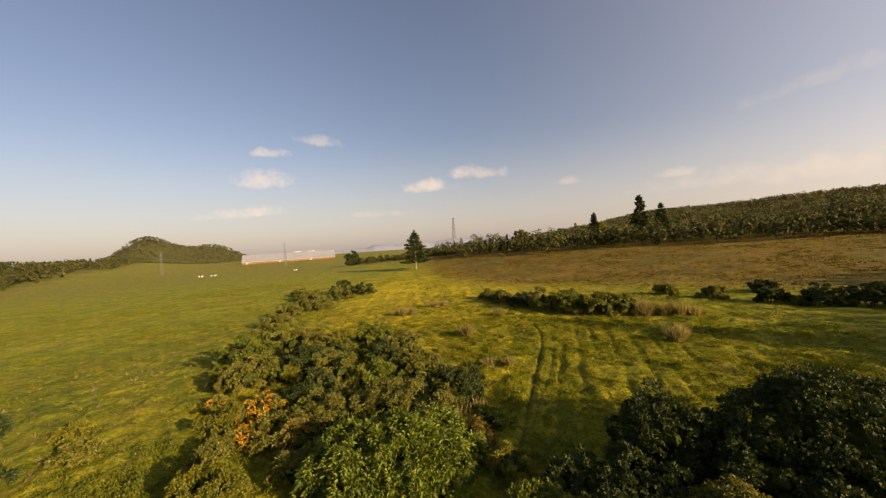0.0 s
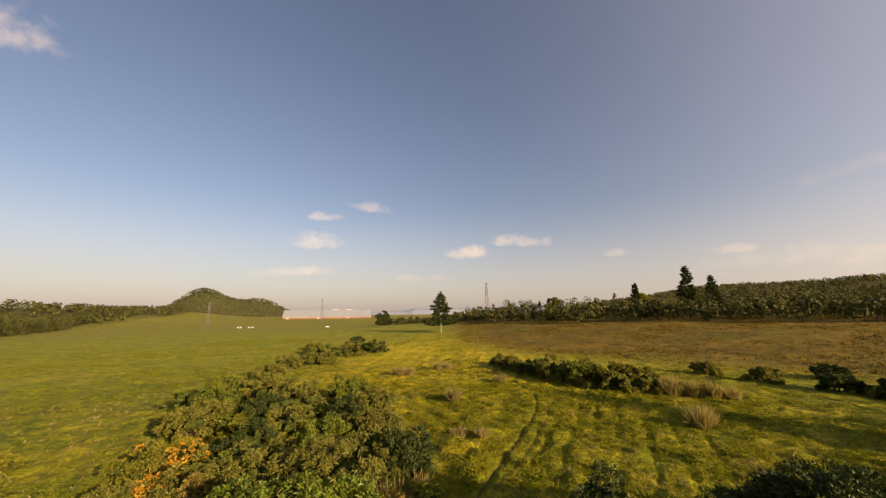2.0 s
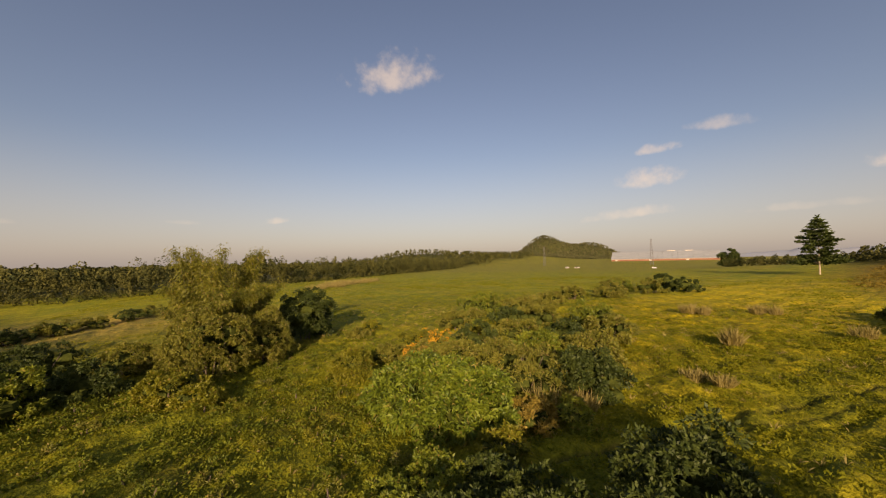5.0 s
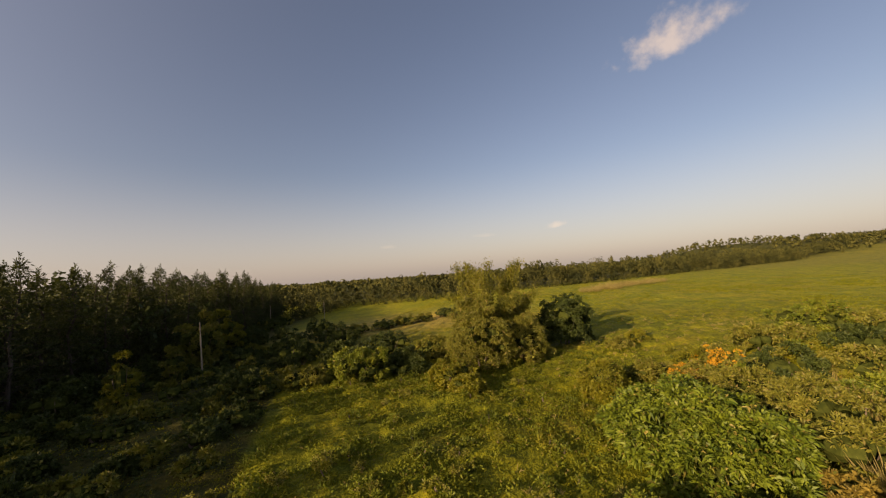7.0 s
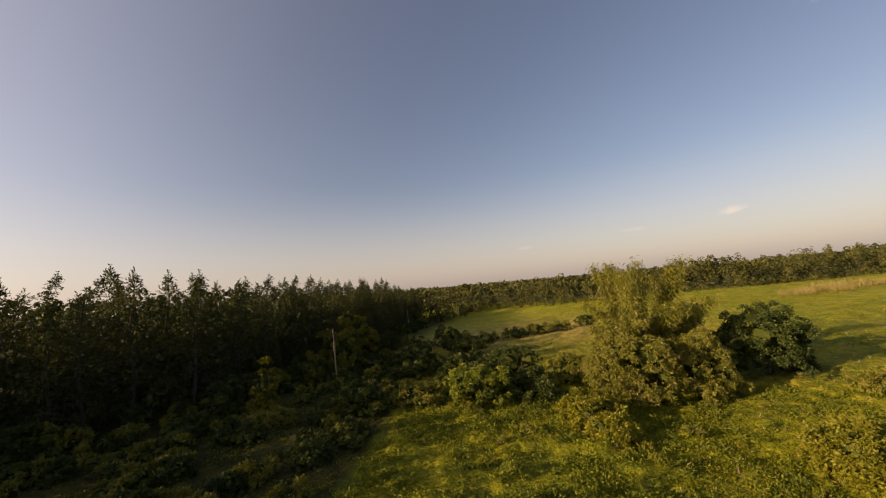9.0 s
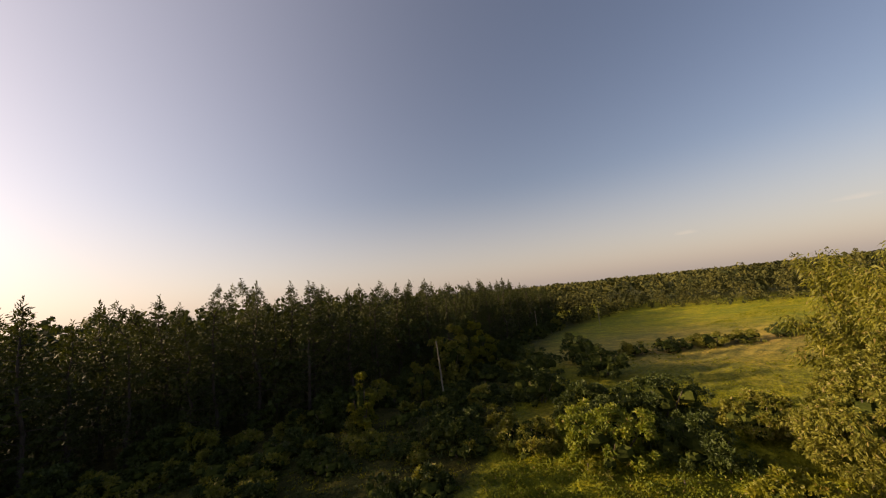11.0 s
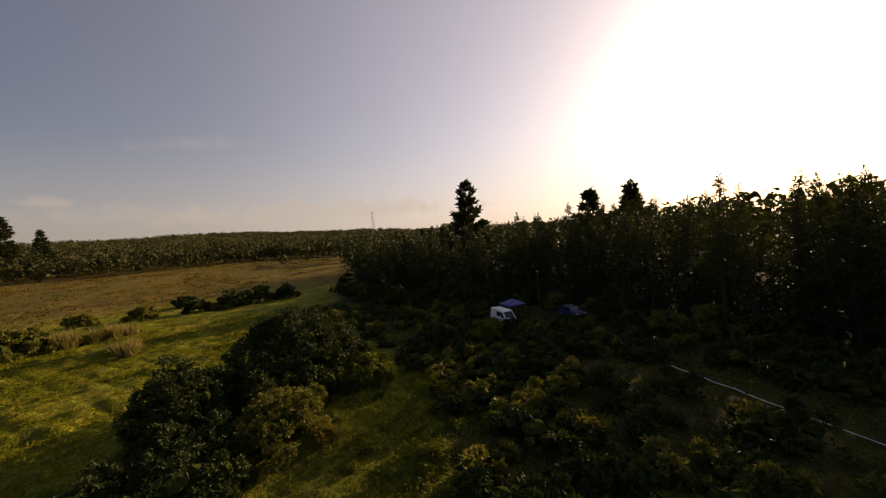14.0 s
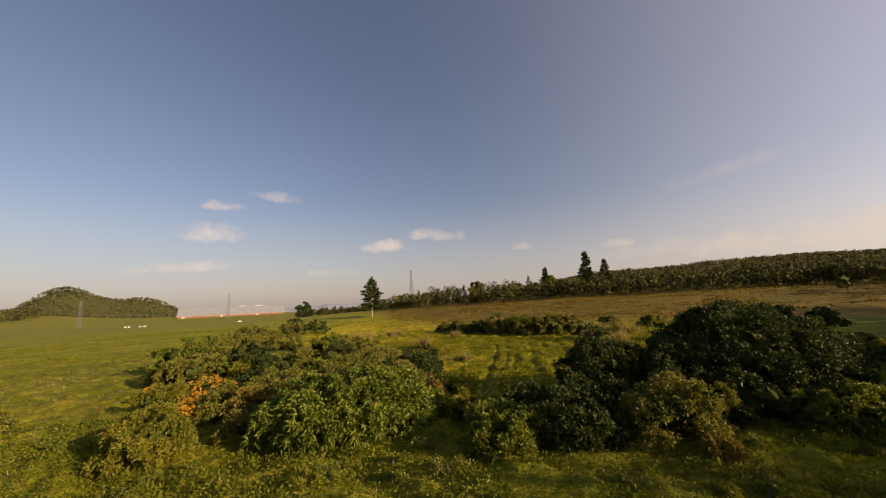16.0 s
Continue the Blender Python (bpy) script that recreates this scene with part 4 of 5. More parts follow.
# ---- wood of pines ----
def pine(seed, h, r, bare=0.12, limbs=40, ragged=0.35):
    """A pine: trunk, limbs in loose whorls, bunches of needles along their outer halves."""
    rng = np.random.default_rng(seed)
    ob = thing("pine_tree", "tall dark-green pine in a dense wood", "tree", None, "pines of the wood")
    bm = bmesh.new()
    line = [(rng.normal() * 0.10 * k, rng.normal() * 0.10 * k, h * k / 6 - 0.2) for k in range(7)]
    tube(bm, line, [0.20 * (1 - k / 6.6) + 0.015 for k in range(7)], 7)
    pts, dirs = [], []
    for k in range(limbs):
        t = bare + (1 - bare) * (k + rng.random()) / limbs
        z = h * t * 0.97
        reach = r * (1 - max(0.0, (t - bare) / (1 - bare)) ** 1.3) * rng.uniform(1 - ragged, 1 + ragged * 0.6) + 0.2
        a = k * 2.4 + rng.uniform(-0.5, 0.5)
        cx, cy = np.interp(t * 6, range(7), [p[0] for p in line]), np.interp(t * 6, range(7), [p[1] for p in line])
        ex, ey, ez = cx + math.cos(a) * reach, cy + math.sin(a) * reach, z + reach * rng.uniform(-0.15, 0.4)
        tube(bm, [(cx, cy, z), ((cx + ex) / 2, (cy + ey) / 2, (z + ez) / 2 + 0.1), (ex, ey, ez)], (0.035, 0.025, 0.010), 4)
        for s in ((1.0, 0.72, 0.42) if reach > 1.0 else (1.0, 0.5)):
            s *= rng.uniform(0.88, 1.08)
            q = np.array((cx + (ex - cx) * s, cy + (ey - cy) * s, z + (ez - z) * s))
            size = rng.uniform(0.45, 0.85) * (0.6 + 0.4 * min(reach, 2) / 2)
            for _ in range(20):
                u = rng.normal(size=3) + (0, 0, 0.25)
                u /= np.linalg.norm(u)
                pts.append(q + u * size * rng.uniform(0.2, 0.95))
                dirs.append(u + rng.normal(size=3) * 0.5 + (math.cos(a) * 0.3, math.sin(a) * 0.3, 0.35))
    for k in range(40):
        z = h + 0.35 - rng.random() * 2.4
        w = 0.06 + 0.16 * (h - z)
        pts.append(np.array((line[-1][0], line[-1][1], z)) + rng.normal(scale=1.0, size=3) * (w, w, 0.1))
        dirs.append((rng.normal() * 0.6, rng.normal() * 0.6, 1.0))
    part("trunk", from_bm("trunk", bm), DARK_BARK, ob)
    part("crown", quads("crown", blades(np.array(pts), unit(np.array(dirs)), 0.40, 0.115, rng, 0.2, 0.1)), LEAF_PINE, ob)
    return ob


PINES = [pine(301, 15.5, 2.9, 0.10, 44), pine(302, 16.5, 2.6, 0.14, 44), pine(303, 14.0, 3.1, 0.06, 44), pine(304, 17.5, 2.2, 0.3, 34, 0.5), pine(305, 12.5, 3.0, 0.03, 42)]
PINE_USED = [False] * len(PINES)


def plant_pine(k, x, y, scale, turn):
    if PINE_USED[k]:
        return copy_thing(PINES[k], Matrix.LocRotScale((x, y, land_at(x, y) - 0.15), Euler((0, 0, turn)), (scale, scale, scale)))
    PINE_USED[k] = True
    PINES[k].matrix_basis = pose(x, y, land_at(x, y) - 0.15)
    return PINES[k]


def edge_sample(line, gap, rng):
    """Points and inward normals along a polyline (inward: to its right when walking)."""
    out = []
    for (ax, ay), (bx, by) in zip(line, line[1:]):
        L = math.hypot(bx - ax, by - ay)
        nx, ny = (by - ay) / L, -(bx - ax) / L
        for k in range(max(1, int(L / gap))):
            t = (k + rng.random()) / max(1, int(L / gap))
            out.append((ax + (bx - ax) * t, ay + (by - ay) * t, nx, ny))
    return out


def wood_grid(gap, seed):
    """Jittered spots inside the wood, with their distance from its edge."""
    rng = np.random.default_rng(seed)
    gx, gy = np.meshgrid(np.arange(-130, 190, gap), np.arange(-170, 85, gap))
    x = gx.ravel() + rng.uniform(-0.42, 0.42, gx.size) * gap
    y = gy.ravel() + rng.uniform(-0.42, 0.42, gx.size) * gap
    keep = in_wood(x, y) > 0
    x, y = x[keep], y[keep]
    return x, y, near_line(x, y, EDGE)


rng = np.random.default_rng(9)
wx, wy, wd = wood_grid(4.2, 10)
for x, y, d in zip(wx, wy, wd):
    if d < 12:
        k = int(rng.choice((4, 2, 0))) if d < 6 else int(rng.choice((0, 1, 2, 4, 0, 2)))
        plant_pine(k, x, y, rng.uniform(0.98, 1.1) * (1.15 if k in (2, 4) else 1.02) * (0.8 if y > 0 else 1.0 if x < 20 else 0.96), rng.uniform(0, 6.28))


# ---- lower-detail woods further off ----
def wood(name, label, spots, mat, seed, cards=34, tall=(11, 17), wide=(2.4, 4.2), leaf=1.5, conifer=0.3, foot=0.1):
    """Many trees in one mesh: crowns of leafy lobes on thin trunks; foot is the bare share of the height."""
    rng = np.random.default_rng(seed)
    n = len(spots)
    spots = np.asarray(spots, float)
    base = land(spots[:, 0], spots[:, 1])
    patch = lattice(spots[:, 0], spots[:, 1], 22, seed)[:, None]
    k = np.clip(rng.random((n, 1)) * 0.6 + patch * 0.55 - 0.08, 0, 1)[:, 0]
    h, w = tall[0] + (tall[1] - tall[0]) * k, rng.uniform(*wide, n)
    cone = rng.random(n) < conifer
    per = 18 if cards > 60 else 10
    lobes = max(2, cards // per)
    idx = np.repeat(np.arange(n), lobes)
    t = (np.tile(np.arange(lobes), n) + rng.random(len(idx))) / lobes
    prof = np.where(cone[idx], 0.98 - t * 0.93, np.sqrt(np.maximum(1 - (1.9 * t - 0.95) ** 2, 0.03)))
    a = rng.uniform(0, 6.28, len(idx))
    rad = w[idx] * np.where(cone[idx], prof, 0.35 + 0.65 * prof) * rng.uniform(0.25, 0.75, len(idx))
    q = np.stack([spots[idx, 0] + np.cos(a) * rad, spots[idx, 1] + np.sin(a) * rad, base[idx] + h[idx] * (foot + 0.06 + (0.86 - foot) * t)], 1)
    size = (w[idx] * np.where(cone[idx], 0.40, 0.50) * rng.uniform(0.75, 1.2, len(idx)) * (0.35 + 0.65 * prof))[:, None]
    q, size = np.repeat(q, per, 0), np.repeat(size, per, 0)
    u = unit(rng.normal(size=q.shape) + (0, 0, 0.25))
    crown = scales(q + u * size * rng.uniform(0.75, 1.08, (len(q), 1)), u, leaf, leaf * 0.8, rng, 0.35)
    s = np.array([(-1, 0), (0, 1), (1, 0), (0, -1)]) * 0.11
    trunks = []
    for k in range(2):
        lo = np.stack([spots[:, 0] + s[k, 0], spots[:, 1] + s[k, 1], base - 0.3], 1)
        lo2 = np.stack([spots[:, 0] + s[k + 2, 0], spots[:, 1] + s[k + 2, 1], base - 0.3], 1)
        hi = np.stack([spots[:, 0], spots[:, 1], base + h * 0.45], 1)
        trunks.append(np.stack([lo, lo2, hi + (0.03, 0, 0), hi - (0.03, 0, 0)], 1))
    mesh = quads(name, np.concatenate([crown, *trunks]))
    return tagged(part(name, mesh, mat), label, "woods", kind="stuff")


def band(line, rows, gap, depth, seed, start=0.0):
    rng = np.random.default_rng(seed)
    out = []
    for r in range(rows):
        for x, y, nx, ny in edge_sample(line, gap, rng):
            d = start + r * depth + rng.uniform(-0.45, 0.45) * depth
            out.append((x + nx * d, y + ny * d))
    return out


wood("pine_wood", "deep interior of the dark pine wood", np.stack([wx, wy], 1)[(wd >= 12) & (wd < 70)], LEAF_PINE, 402, 144, (14.5, 18.5), (2.6, 3.6), 0.8, 0.5, 0.2)
# undergrowth added to stop low sun between the trunks and darken the wood
ux, uy, ud = wood_grid(4.2, 414)
wood("sun_blocking_understory", "dense dark undergrowth added beneath the pines to block the sun", np.stack([ux, uy], 1)[(ud > 1.5) & (ud < 24)], LEAF_DARK, 415, 108, (6.0, 12.0), (2.2, 3.4), 0.8, 0.0, 0.02)
WEST_EDGE = [(-640, 640), (-460, 375), (-335, 225), (-255, 122), (-205, 45), (-192, -25), (-205, -80), (-118, -75)]
wood("west_woods", "belt of dark trees beyond the western meadow", band(WEST_EDGE[1:], 2, 5.5, 7.0, 403), LEAF_FAR, 404, 234, (6, 20), (2.8, 5.4), 0.85, 0.3, 0.0)
wood("west_woods", "deeper rows of the western belt of trees", band(WEST_EDGE, 4, 7.0, 9.0, 416, 16.0), LEAF_FAR, 417, 90, (7, 18), (3.4, 5.6), 1.5, 0.3, 0.3)
wood("wood_margin", "low scrub along the western wood's foot", band([(x + 5, y - 3) for x, y in WEST_EDGE[2:]], 1, 4.0, 5.0, 423), LEAF_FAR, 424, 72, (2.0, 4.5), (1.6, 3.0), 0.7, 0.0, 0.0)
NORTH_EDGE = [(300, 90), (262, 182), (192, 222), (132, 268), (62, 292), (20, 372), (-50, 400), (-98, 408)][::-1]
wood("north_woods", "belt of dark trees beyond the northern heath", band(NORTH_EDGE[2:], 2, 7.0, 8.0, 405), LEAF_FAR, 406, 360, (6, 20), (3.6, 6.6), 0.95, 0.3, 0.02)
wood("north_woods", "deeper rows of the northern belt of trees", band(NORTH_EDGE[2:], 4, 8.0, 9.0, 418, 17.0), LEAF_FAR, 419, 90, (6, 15), (4.0, 7.0), 1.7, 0.1, 0.3)
wood("north_woods", "low trees beside the long shed", band(NORTH_EDGE[:3], 4, 5.0, 8.0, 420), LEAF_FAR, 421, 110, (4.0, 9.5), (2.2, 4.2), 1.1, 0.1, 0.05)
hill = np.random.default_rng(407)
spots = np.stack([hill.uniform(-420, 900, 4400), hill.uniform(-560, 130, 4400)], 1)
spots = spots[(in_wood(spots[:, 0], spots[:, 1]) < 0.5) & ((spots[:, 1] < -150) | (spots[:, 0] > 175))]
wood("southern_forest", "dark forest stretching to the southern horizon", spots, LEAF_FAR, 422, 24, (11, 15), (5, 8), 3.0, 0.0)
spots = np.stack([hill.uniform(-50, 760, 5200), hill.uniform(-40, 760, 5200)], 1)
s, q = 0.64 * spots[:, 0] + 0.77 * spots[:, 1], 0.77 * spots[:, 0] - 0.64 * spots[:, 1]
spots = spots[(s > 300) & (s < 860) & (q > -330)]
wood("hill_woods", "wooded hillside behind the heath", spots, LEAF_HILL_HAZED, 408, 40, (3.0, 6.5), (4.5, 8.0), 2.0, 0.0, 0.0)
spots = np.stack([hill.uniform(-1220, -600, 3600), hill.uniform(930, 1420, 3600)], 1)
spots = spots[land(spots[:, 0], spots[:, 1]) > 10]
wood("mountain_woods", "wooded double-peaked hill in the distance", spots, LEAF_MOUNT_HAZED, 409, 20, (5, 8), (5, 8), 3.6, 0.0)
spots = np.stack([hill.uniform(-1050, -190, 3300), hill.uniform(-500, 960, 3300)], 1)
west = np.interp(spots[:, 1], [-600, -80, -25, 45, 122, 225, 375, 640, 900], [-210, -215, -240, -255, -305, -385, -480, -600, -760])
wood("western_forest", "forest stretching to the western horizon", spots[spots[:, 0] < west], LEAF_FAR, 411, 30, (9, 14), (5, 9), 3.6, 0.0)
spots = np.array(band([(300, 85), (258, 176), (188, 215), (128, 261), (58, 284), (18, 364), (-50, 392)][::-1], 1, 5.0, 4.0, 412))
wood("wood_margin", "grey-green saplings along the northern wood's foot", spots, LEAF_OLIVE, 413, 64, (2.5, 5.5), (1.2, 2.4), 0.8, 0.3)


# ---- single trees ----
def araucaria(name, label, x, y, h, r, seed, trunk_mat=None, tiers=17, bare=0.14, lift=0.25, mat=None, group="", sparse=1.0, full=70):
    """A tiered conifer: straight trunk, whorls of limbs clothed in needles to their tips."""
    rng = np.random.default_rng(seed)
    ob = thing(name, label, "tree", pose(x, y, land_at(x, y) - 0.2), group)
    bm = bmesh.new()
    tube(bm, [(0, 0, 0), (0.05, 0, h * 0.3), (0, 0.05, h * 0.7), (0, 0, h)], (h * 0.013, h * 0.011, h * 0.006, 0.03), 8)
    part("trunk", from_bm("trunk", bm), trunk_mat or BARK, ob)
    pts, dirs = [], []
    for k in range(tiers):
        t = bare + (1 - bare) * k / tiers
        reach = r * (1 - ((k + 0.4) / tiers) ** 1.6) * rng.uniform(0.7, 1.12) + 0.3
        for j in range(6):
            if rng.random() > sparse:
                continue
            a = j * 1.047 + k * 0.6 + rng.uniform(-0.25, 0.25)
            d = reach * rng.uniform(0.7, 1.1)
            z = h * t + rng.uniform(-0.2, 0.2)
            end = (math.cos(a) * d, math.sin(a) * d, z + d * lift * rng.uniform(0.3, 1.3))
            limb = bmesh.new()
            tube(limb, [(0, 0, z), (end[0] * 0.55, end[1] * 0.55, z + d * lift * 0.2), end], (0.09, 0.06, 0.03), 4)
            part("limb", from_bm("limb", limb), BARK, ob)
            for _ in range(int(full * d / r) + 16):
                s = rng.uniform(0.3, 1.03)
                q = np.array((end[0] * s, end[1] * s, z + (end[2] - z) * s * s)) + rng.normal(scale=1.0, size=3) * (0.36, 0.36, 0.16) * h / 22
                pts.append(q)
                dirs.append((math.cos(a) + rng.normal() * 0.6, math.sin(a) + rng.normal() * 0.6, rng.normal() * 0.4 + lift))
    for k in range(60):
        z = h - rng.random() * h * 0.1
        pts.append(np.array((0, 0, z)) + rng.normal(scale=0.25, size=3))
        dirs.append((rng.normal(), rng.normal(), 0.8))
    part("crown", quads("crown", blades(np.array(pts), unit(np.array(dirs)), 1.1 * h / 22, 0.5 * h / 22, rng, 0.2, 0.05)), mat or LEAF_PINE, ob)
    return ob


araucaria("norfolk_pine", "lone dark tiered conifer with a pale bare trunk foot", -17.8, 238.0, 25.5, 8.2, 501, PALE_BARK, 13, 0.2, 0.10, LEAF_DARK, "", 0.9, 230)
araucaria("tall_conifer", "tall dark conifer with upswept limbs above the trees", 104.0, 11.5, 30.0, 6.6, 502, None, 17, 0.2, 0.6, None, "", 0.8)
araucaria("tall_conifer", "dark open-crowned conifer above the wood", 78.0, -18.0, 21.4, 3.4, 503, None, 12, 0.5, 0.5, None, "", 0.7)
araucaria("tall_conifer", "dark conifer rising above the wood", 83.0, -28.5, 22.6, 4.2, 504, None, 14, 0.35, 0.5)
araucaria("tall_conifer", "dark spiky conifer on the northern skyline", 146.0, 262.0, 34.0, 6.0, 505, None, 14, 0.3, 0.3, None, "", 0.7)
araucaria("tall_conifer", "dark conifer on the northern skyline", 158.0, 256.0, 27.0, 4.6, 506, None, 14, 0.2, 0.3)
araucaria("tall_conifer", "dark pointed conifer on the northern skyline", 122.0, 285.0, 25.0, 4.0, 507, None, 14, 0.15, 0.3)
plant_pine(3, 22.9, -45.2, 1.06, 0.4)
plant_pine(3, 36.0, -21.0, 0.97, 2.2)
plant_pine(1, -1.5, -55.0, 1.16, 1.4)
mound("tree", "bright-green broadleaf tree against the dark northern wood", 118.0, 262.0, 5.5, 17.0, LEAF_YELLOW, 1500, 520, 9, category="tree", length=1.1, width=0.6, clump=1.3)
mound("tree", "olive-green broadleaf tree at the wood's corner", 62.0, 284.0, 6.0, 16.0, LEAF_OLIVE, 1500, 521, 9, category="tree", length=1.1, width=0.6, clump=1.3)
mound("tree", "dark shaggy tree beside the long shed", -101.0, 402.0, 9.0, 15.0, LEAF_DARK, 1500, 522, 9, category="tree", length=1.3, width=0.7, clump=1.6)
mound("tree", "yellow-green sapling lit by the sun at the wood's edge", -10.9, -22.5, 1.3, 6.6, LEAF_YELLOW, 600, 523, 5, category="tree", length=0.32, width=0.16, clump=0.4)
mound("tree", "pale-green sapling at the wood's edge", -21.9, -27.6, 1.4, 4.8, LEAF_OLIVE, 500, 524, 5, category="tree", length=0.32, width=0.16, clump=0.4)
mound("tree", "olive broadleaf tree in front of the pines", -31.0, -32.0, 4.0, 9.0, LEAF_OLIVE, 1500, 525, 8, category="tree", length=0.45, width=0.22)
mound("tree", "olive broadleaf tree in front of the pines", -40.0, -35.5, 3.6, 9.4, LEAF_YELLOW, 1200, 526, 8, category="tree", length=0.45, width=0.22)

# scrub in the shade of the wood, and round the parked vehicles
SHADE = "shaded scrub before the wood"
shade = np.random.default_rng(77)
for k, (x, y, nx, ny) in enumerate(edge_sample(EDGE[1:], 6.0, shade)):
    d = -shade.uniform(1.5, 7.0)
    x, y = x + nx * d, y + ny * d
    if math.hypot(x - 45, y - 2) < 8 or math.hypot(x - 48, y + 5) < 7:
        continue
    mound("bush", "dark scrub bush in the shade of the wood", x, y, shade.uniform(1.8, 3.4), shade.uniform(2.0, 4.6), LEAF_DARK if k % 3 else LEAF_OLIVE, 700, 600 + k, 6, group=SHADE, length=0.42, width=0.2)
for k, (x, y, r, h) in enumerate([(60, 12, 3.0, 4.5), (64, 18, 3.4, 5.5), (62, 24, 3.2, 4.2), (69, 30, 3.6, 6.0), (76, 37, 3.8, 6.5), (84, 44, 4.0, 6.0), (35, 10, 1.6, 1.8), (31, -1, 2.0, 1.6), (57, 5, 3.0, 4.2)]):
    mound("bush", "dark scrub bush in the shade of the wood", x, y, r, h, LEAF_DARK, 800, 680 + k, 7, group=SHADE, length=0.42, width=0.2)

mound("bush", "olive shrub screening the parked van", 37.4, 4.4, 1.7, 2.5, LEAF_YELLOW, 700, 695, 7, group=SHADE, length=0.34, width=0.14)
mound("bush", "olive shrub screening the parked van", 39.6, 1.8, 1.5, 1.6, LEAF_DARK, 500, 696, 6, group=SHADE, length=0.34, width=0.14)

mound("bush", "dark low bush in front of the parked van", 41.4, 4.8, 1.3, 1.1, LEAF_DARK, 420, 697, 6, group=SHADE, length=0.3, width=0.13)

# low rank scrub between the meadow and the wood, its dark leaf deepening the shade
patch = np.random.default_rng(88)
made = 0
while made < 400:
    x, y = patch.uniform(-46, 62), patch.uniform(-36, 42)
    inside = float(in_shaded_scrub(np.array([x]), np.array([y]))[0]) > 0.6 and float(in_wood(np.array([x]), np.array([y]))[0]) < 0.5
    if not inside or math.hypot(x - 44.6, y - 3) < 4.2 or math.hypot(x - 48, y + 3.5) < 6 or near_line(np.array([x]), np.array([y]), PIPE)[0] < 2.6:
        continue
    r = patch.uniform(0.9, 2.3)
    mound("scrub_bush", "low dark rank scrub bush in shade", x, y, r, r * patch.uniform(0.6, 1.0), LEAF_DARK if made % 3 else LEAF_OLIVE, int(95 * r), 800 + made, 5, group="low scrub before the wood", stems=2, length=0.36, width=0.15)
    made += 1

# bushes strewn along the ridge between the fields
for k, (x, y, r, h, mat) in enumerate([(-34, 66, 3.4, 3.0, LEAF_OLIVE), (-38, 76, 3.4, 3.2, LEAF_OLIVE), (-41, 88, 3.6, 3.0, LEAF_OLIVE), (-44, 100, 4.0, 3.6, LEAF_OLIVE), (-40, 112, 4.6, 3.6, LEAF_OLIVE), (-46, 124, 5.0, 4.4, LEAF_OLIVE), (-38, 132, 5.0, 4.6, LEAF_OLIVE), (-52, 136, 5.0, 4.0, LEAF_BRIGHT), (-32, 142, 5.2, 5.0, LEAF_DARK), (-60, 150, 4.6, 3.2, LEAF_OLIVE), (-42, 148, 5.6, 5.2, LEAF_DARK)]):
    mound("bush", "low bush on the rise between the fields", x, y, r, h, mat, 1100, 700 + k, 7, group="bushes on the rise", length=0.45, width=0.18)


# ---- poles and masts ----
def utility_pole(label, x, y, top, lean=(0.0, 0.0), lamp=False):
    ob = thing("utility_pole", label, "pole", pose(x, y, land_at(x, y) - 0.3), "poles along the wood")
    bm = bmesh.new()
    tube(bm, [(0, 0, 0), (lean[0] * 0.45, lean[1] * 0.45, top * 0.5), (lean[0], lean[1], top)], (0.05, 0.045, 0.04) if lamp else (0.12, 0.10, 0.07), 9)
    part("shaft", from_bm("shaft", bm), STEEL if lamp else POLE_WOOD, ob)
    bm = bmesh.new()
    tube(bm, [(lean[0], lean[1], top), (lean[0], lean[1], top + 0.05)], (0.085, 0.06), 8)
    part("cap", from_bm("cap", bm), STEEL, ob)
    if lamp:
        bm = bmesh.new()
        box(bm, lean[0] - 0.5, lean[0] + 0.1, lean[1] - 0.12, lean[1] + 0.12, top - 0.05, top + 0.1, 0.03)
        part("lamp_head", from_bm("lamp_head", bm), LAMP_GLASS, ob)
    return ob


utility_pole("weathered wooden pole leaning at the wood's edge", -24.0, -25.0, 8.2, (0.7, 0.4))
utility_pole("weathered upright wooden pole before the pines", -84.6, -56.0, 8.2)
utility_pole("pale wooden pole beside the distant trees", -128.0, -60.0, 8.0)
utility_pole("thin grey steel pole with a pale lamp head", 53.0, -3.0, 6.6, (0, 0), True)


def lattice_mast(label, x, y, h, foot, head, arms, group="lattice masts"):
    """A steel mast: four legs, cross braces and arms."""
    ob = thing("lattice_mast", label, "mast", pose(x, y, land_at(x, y) - 0.3, 0, 0, 20), group)
    corners = ((1, 1), (-1, 1), (-1, -1), (1, -1))
    steel = h * 0.0030

    def at(c, t):
        w = (foot * (1 - t) + head * t) / 2
        return (c[0] * w, c[1] * w, h * t)

    for c in corners:
        bm = bmesh.new()
        tube(bm, [at(c, 0), at(c, 0.5), at(c, 1)], (steel, steel, steel * 0.8), 5)
        part("leg", from_bm("leg", bm), STEEL, ob)
    bm = bmesh.new()
    bays = 12
    for k in range(bays):
        for c, d in zip(corners, corners[1:] + corners[:1]):
            a, b = at(c, k / bays), at(d, (k + 1) / bays)
            tube(bm, [a, b], (steel * 0.6, steel * 0.6), 4)
            tube(bm, [at(d, k / bays), at(c, (k + 1) / bays)], (steel * 0.6, steel * 0.6), 4)
    part("bracing", from_bm("bracing", bm), STEEL, ob)
    for t, w in arms:
        bm = bmesh.new()
        tube(bm, [(-w, 0, h * t), (0, 0, h * t + 0.02 * h), (w, 0, h * t)], (steel * 0.7, steel, steel * 0.7), 5)
        part("crossarm", from_bm("crossarm", bm), STEEL, ob)
    return ob


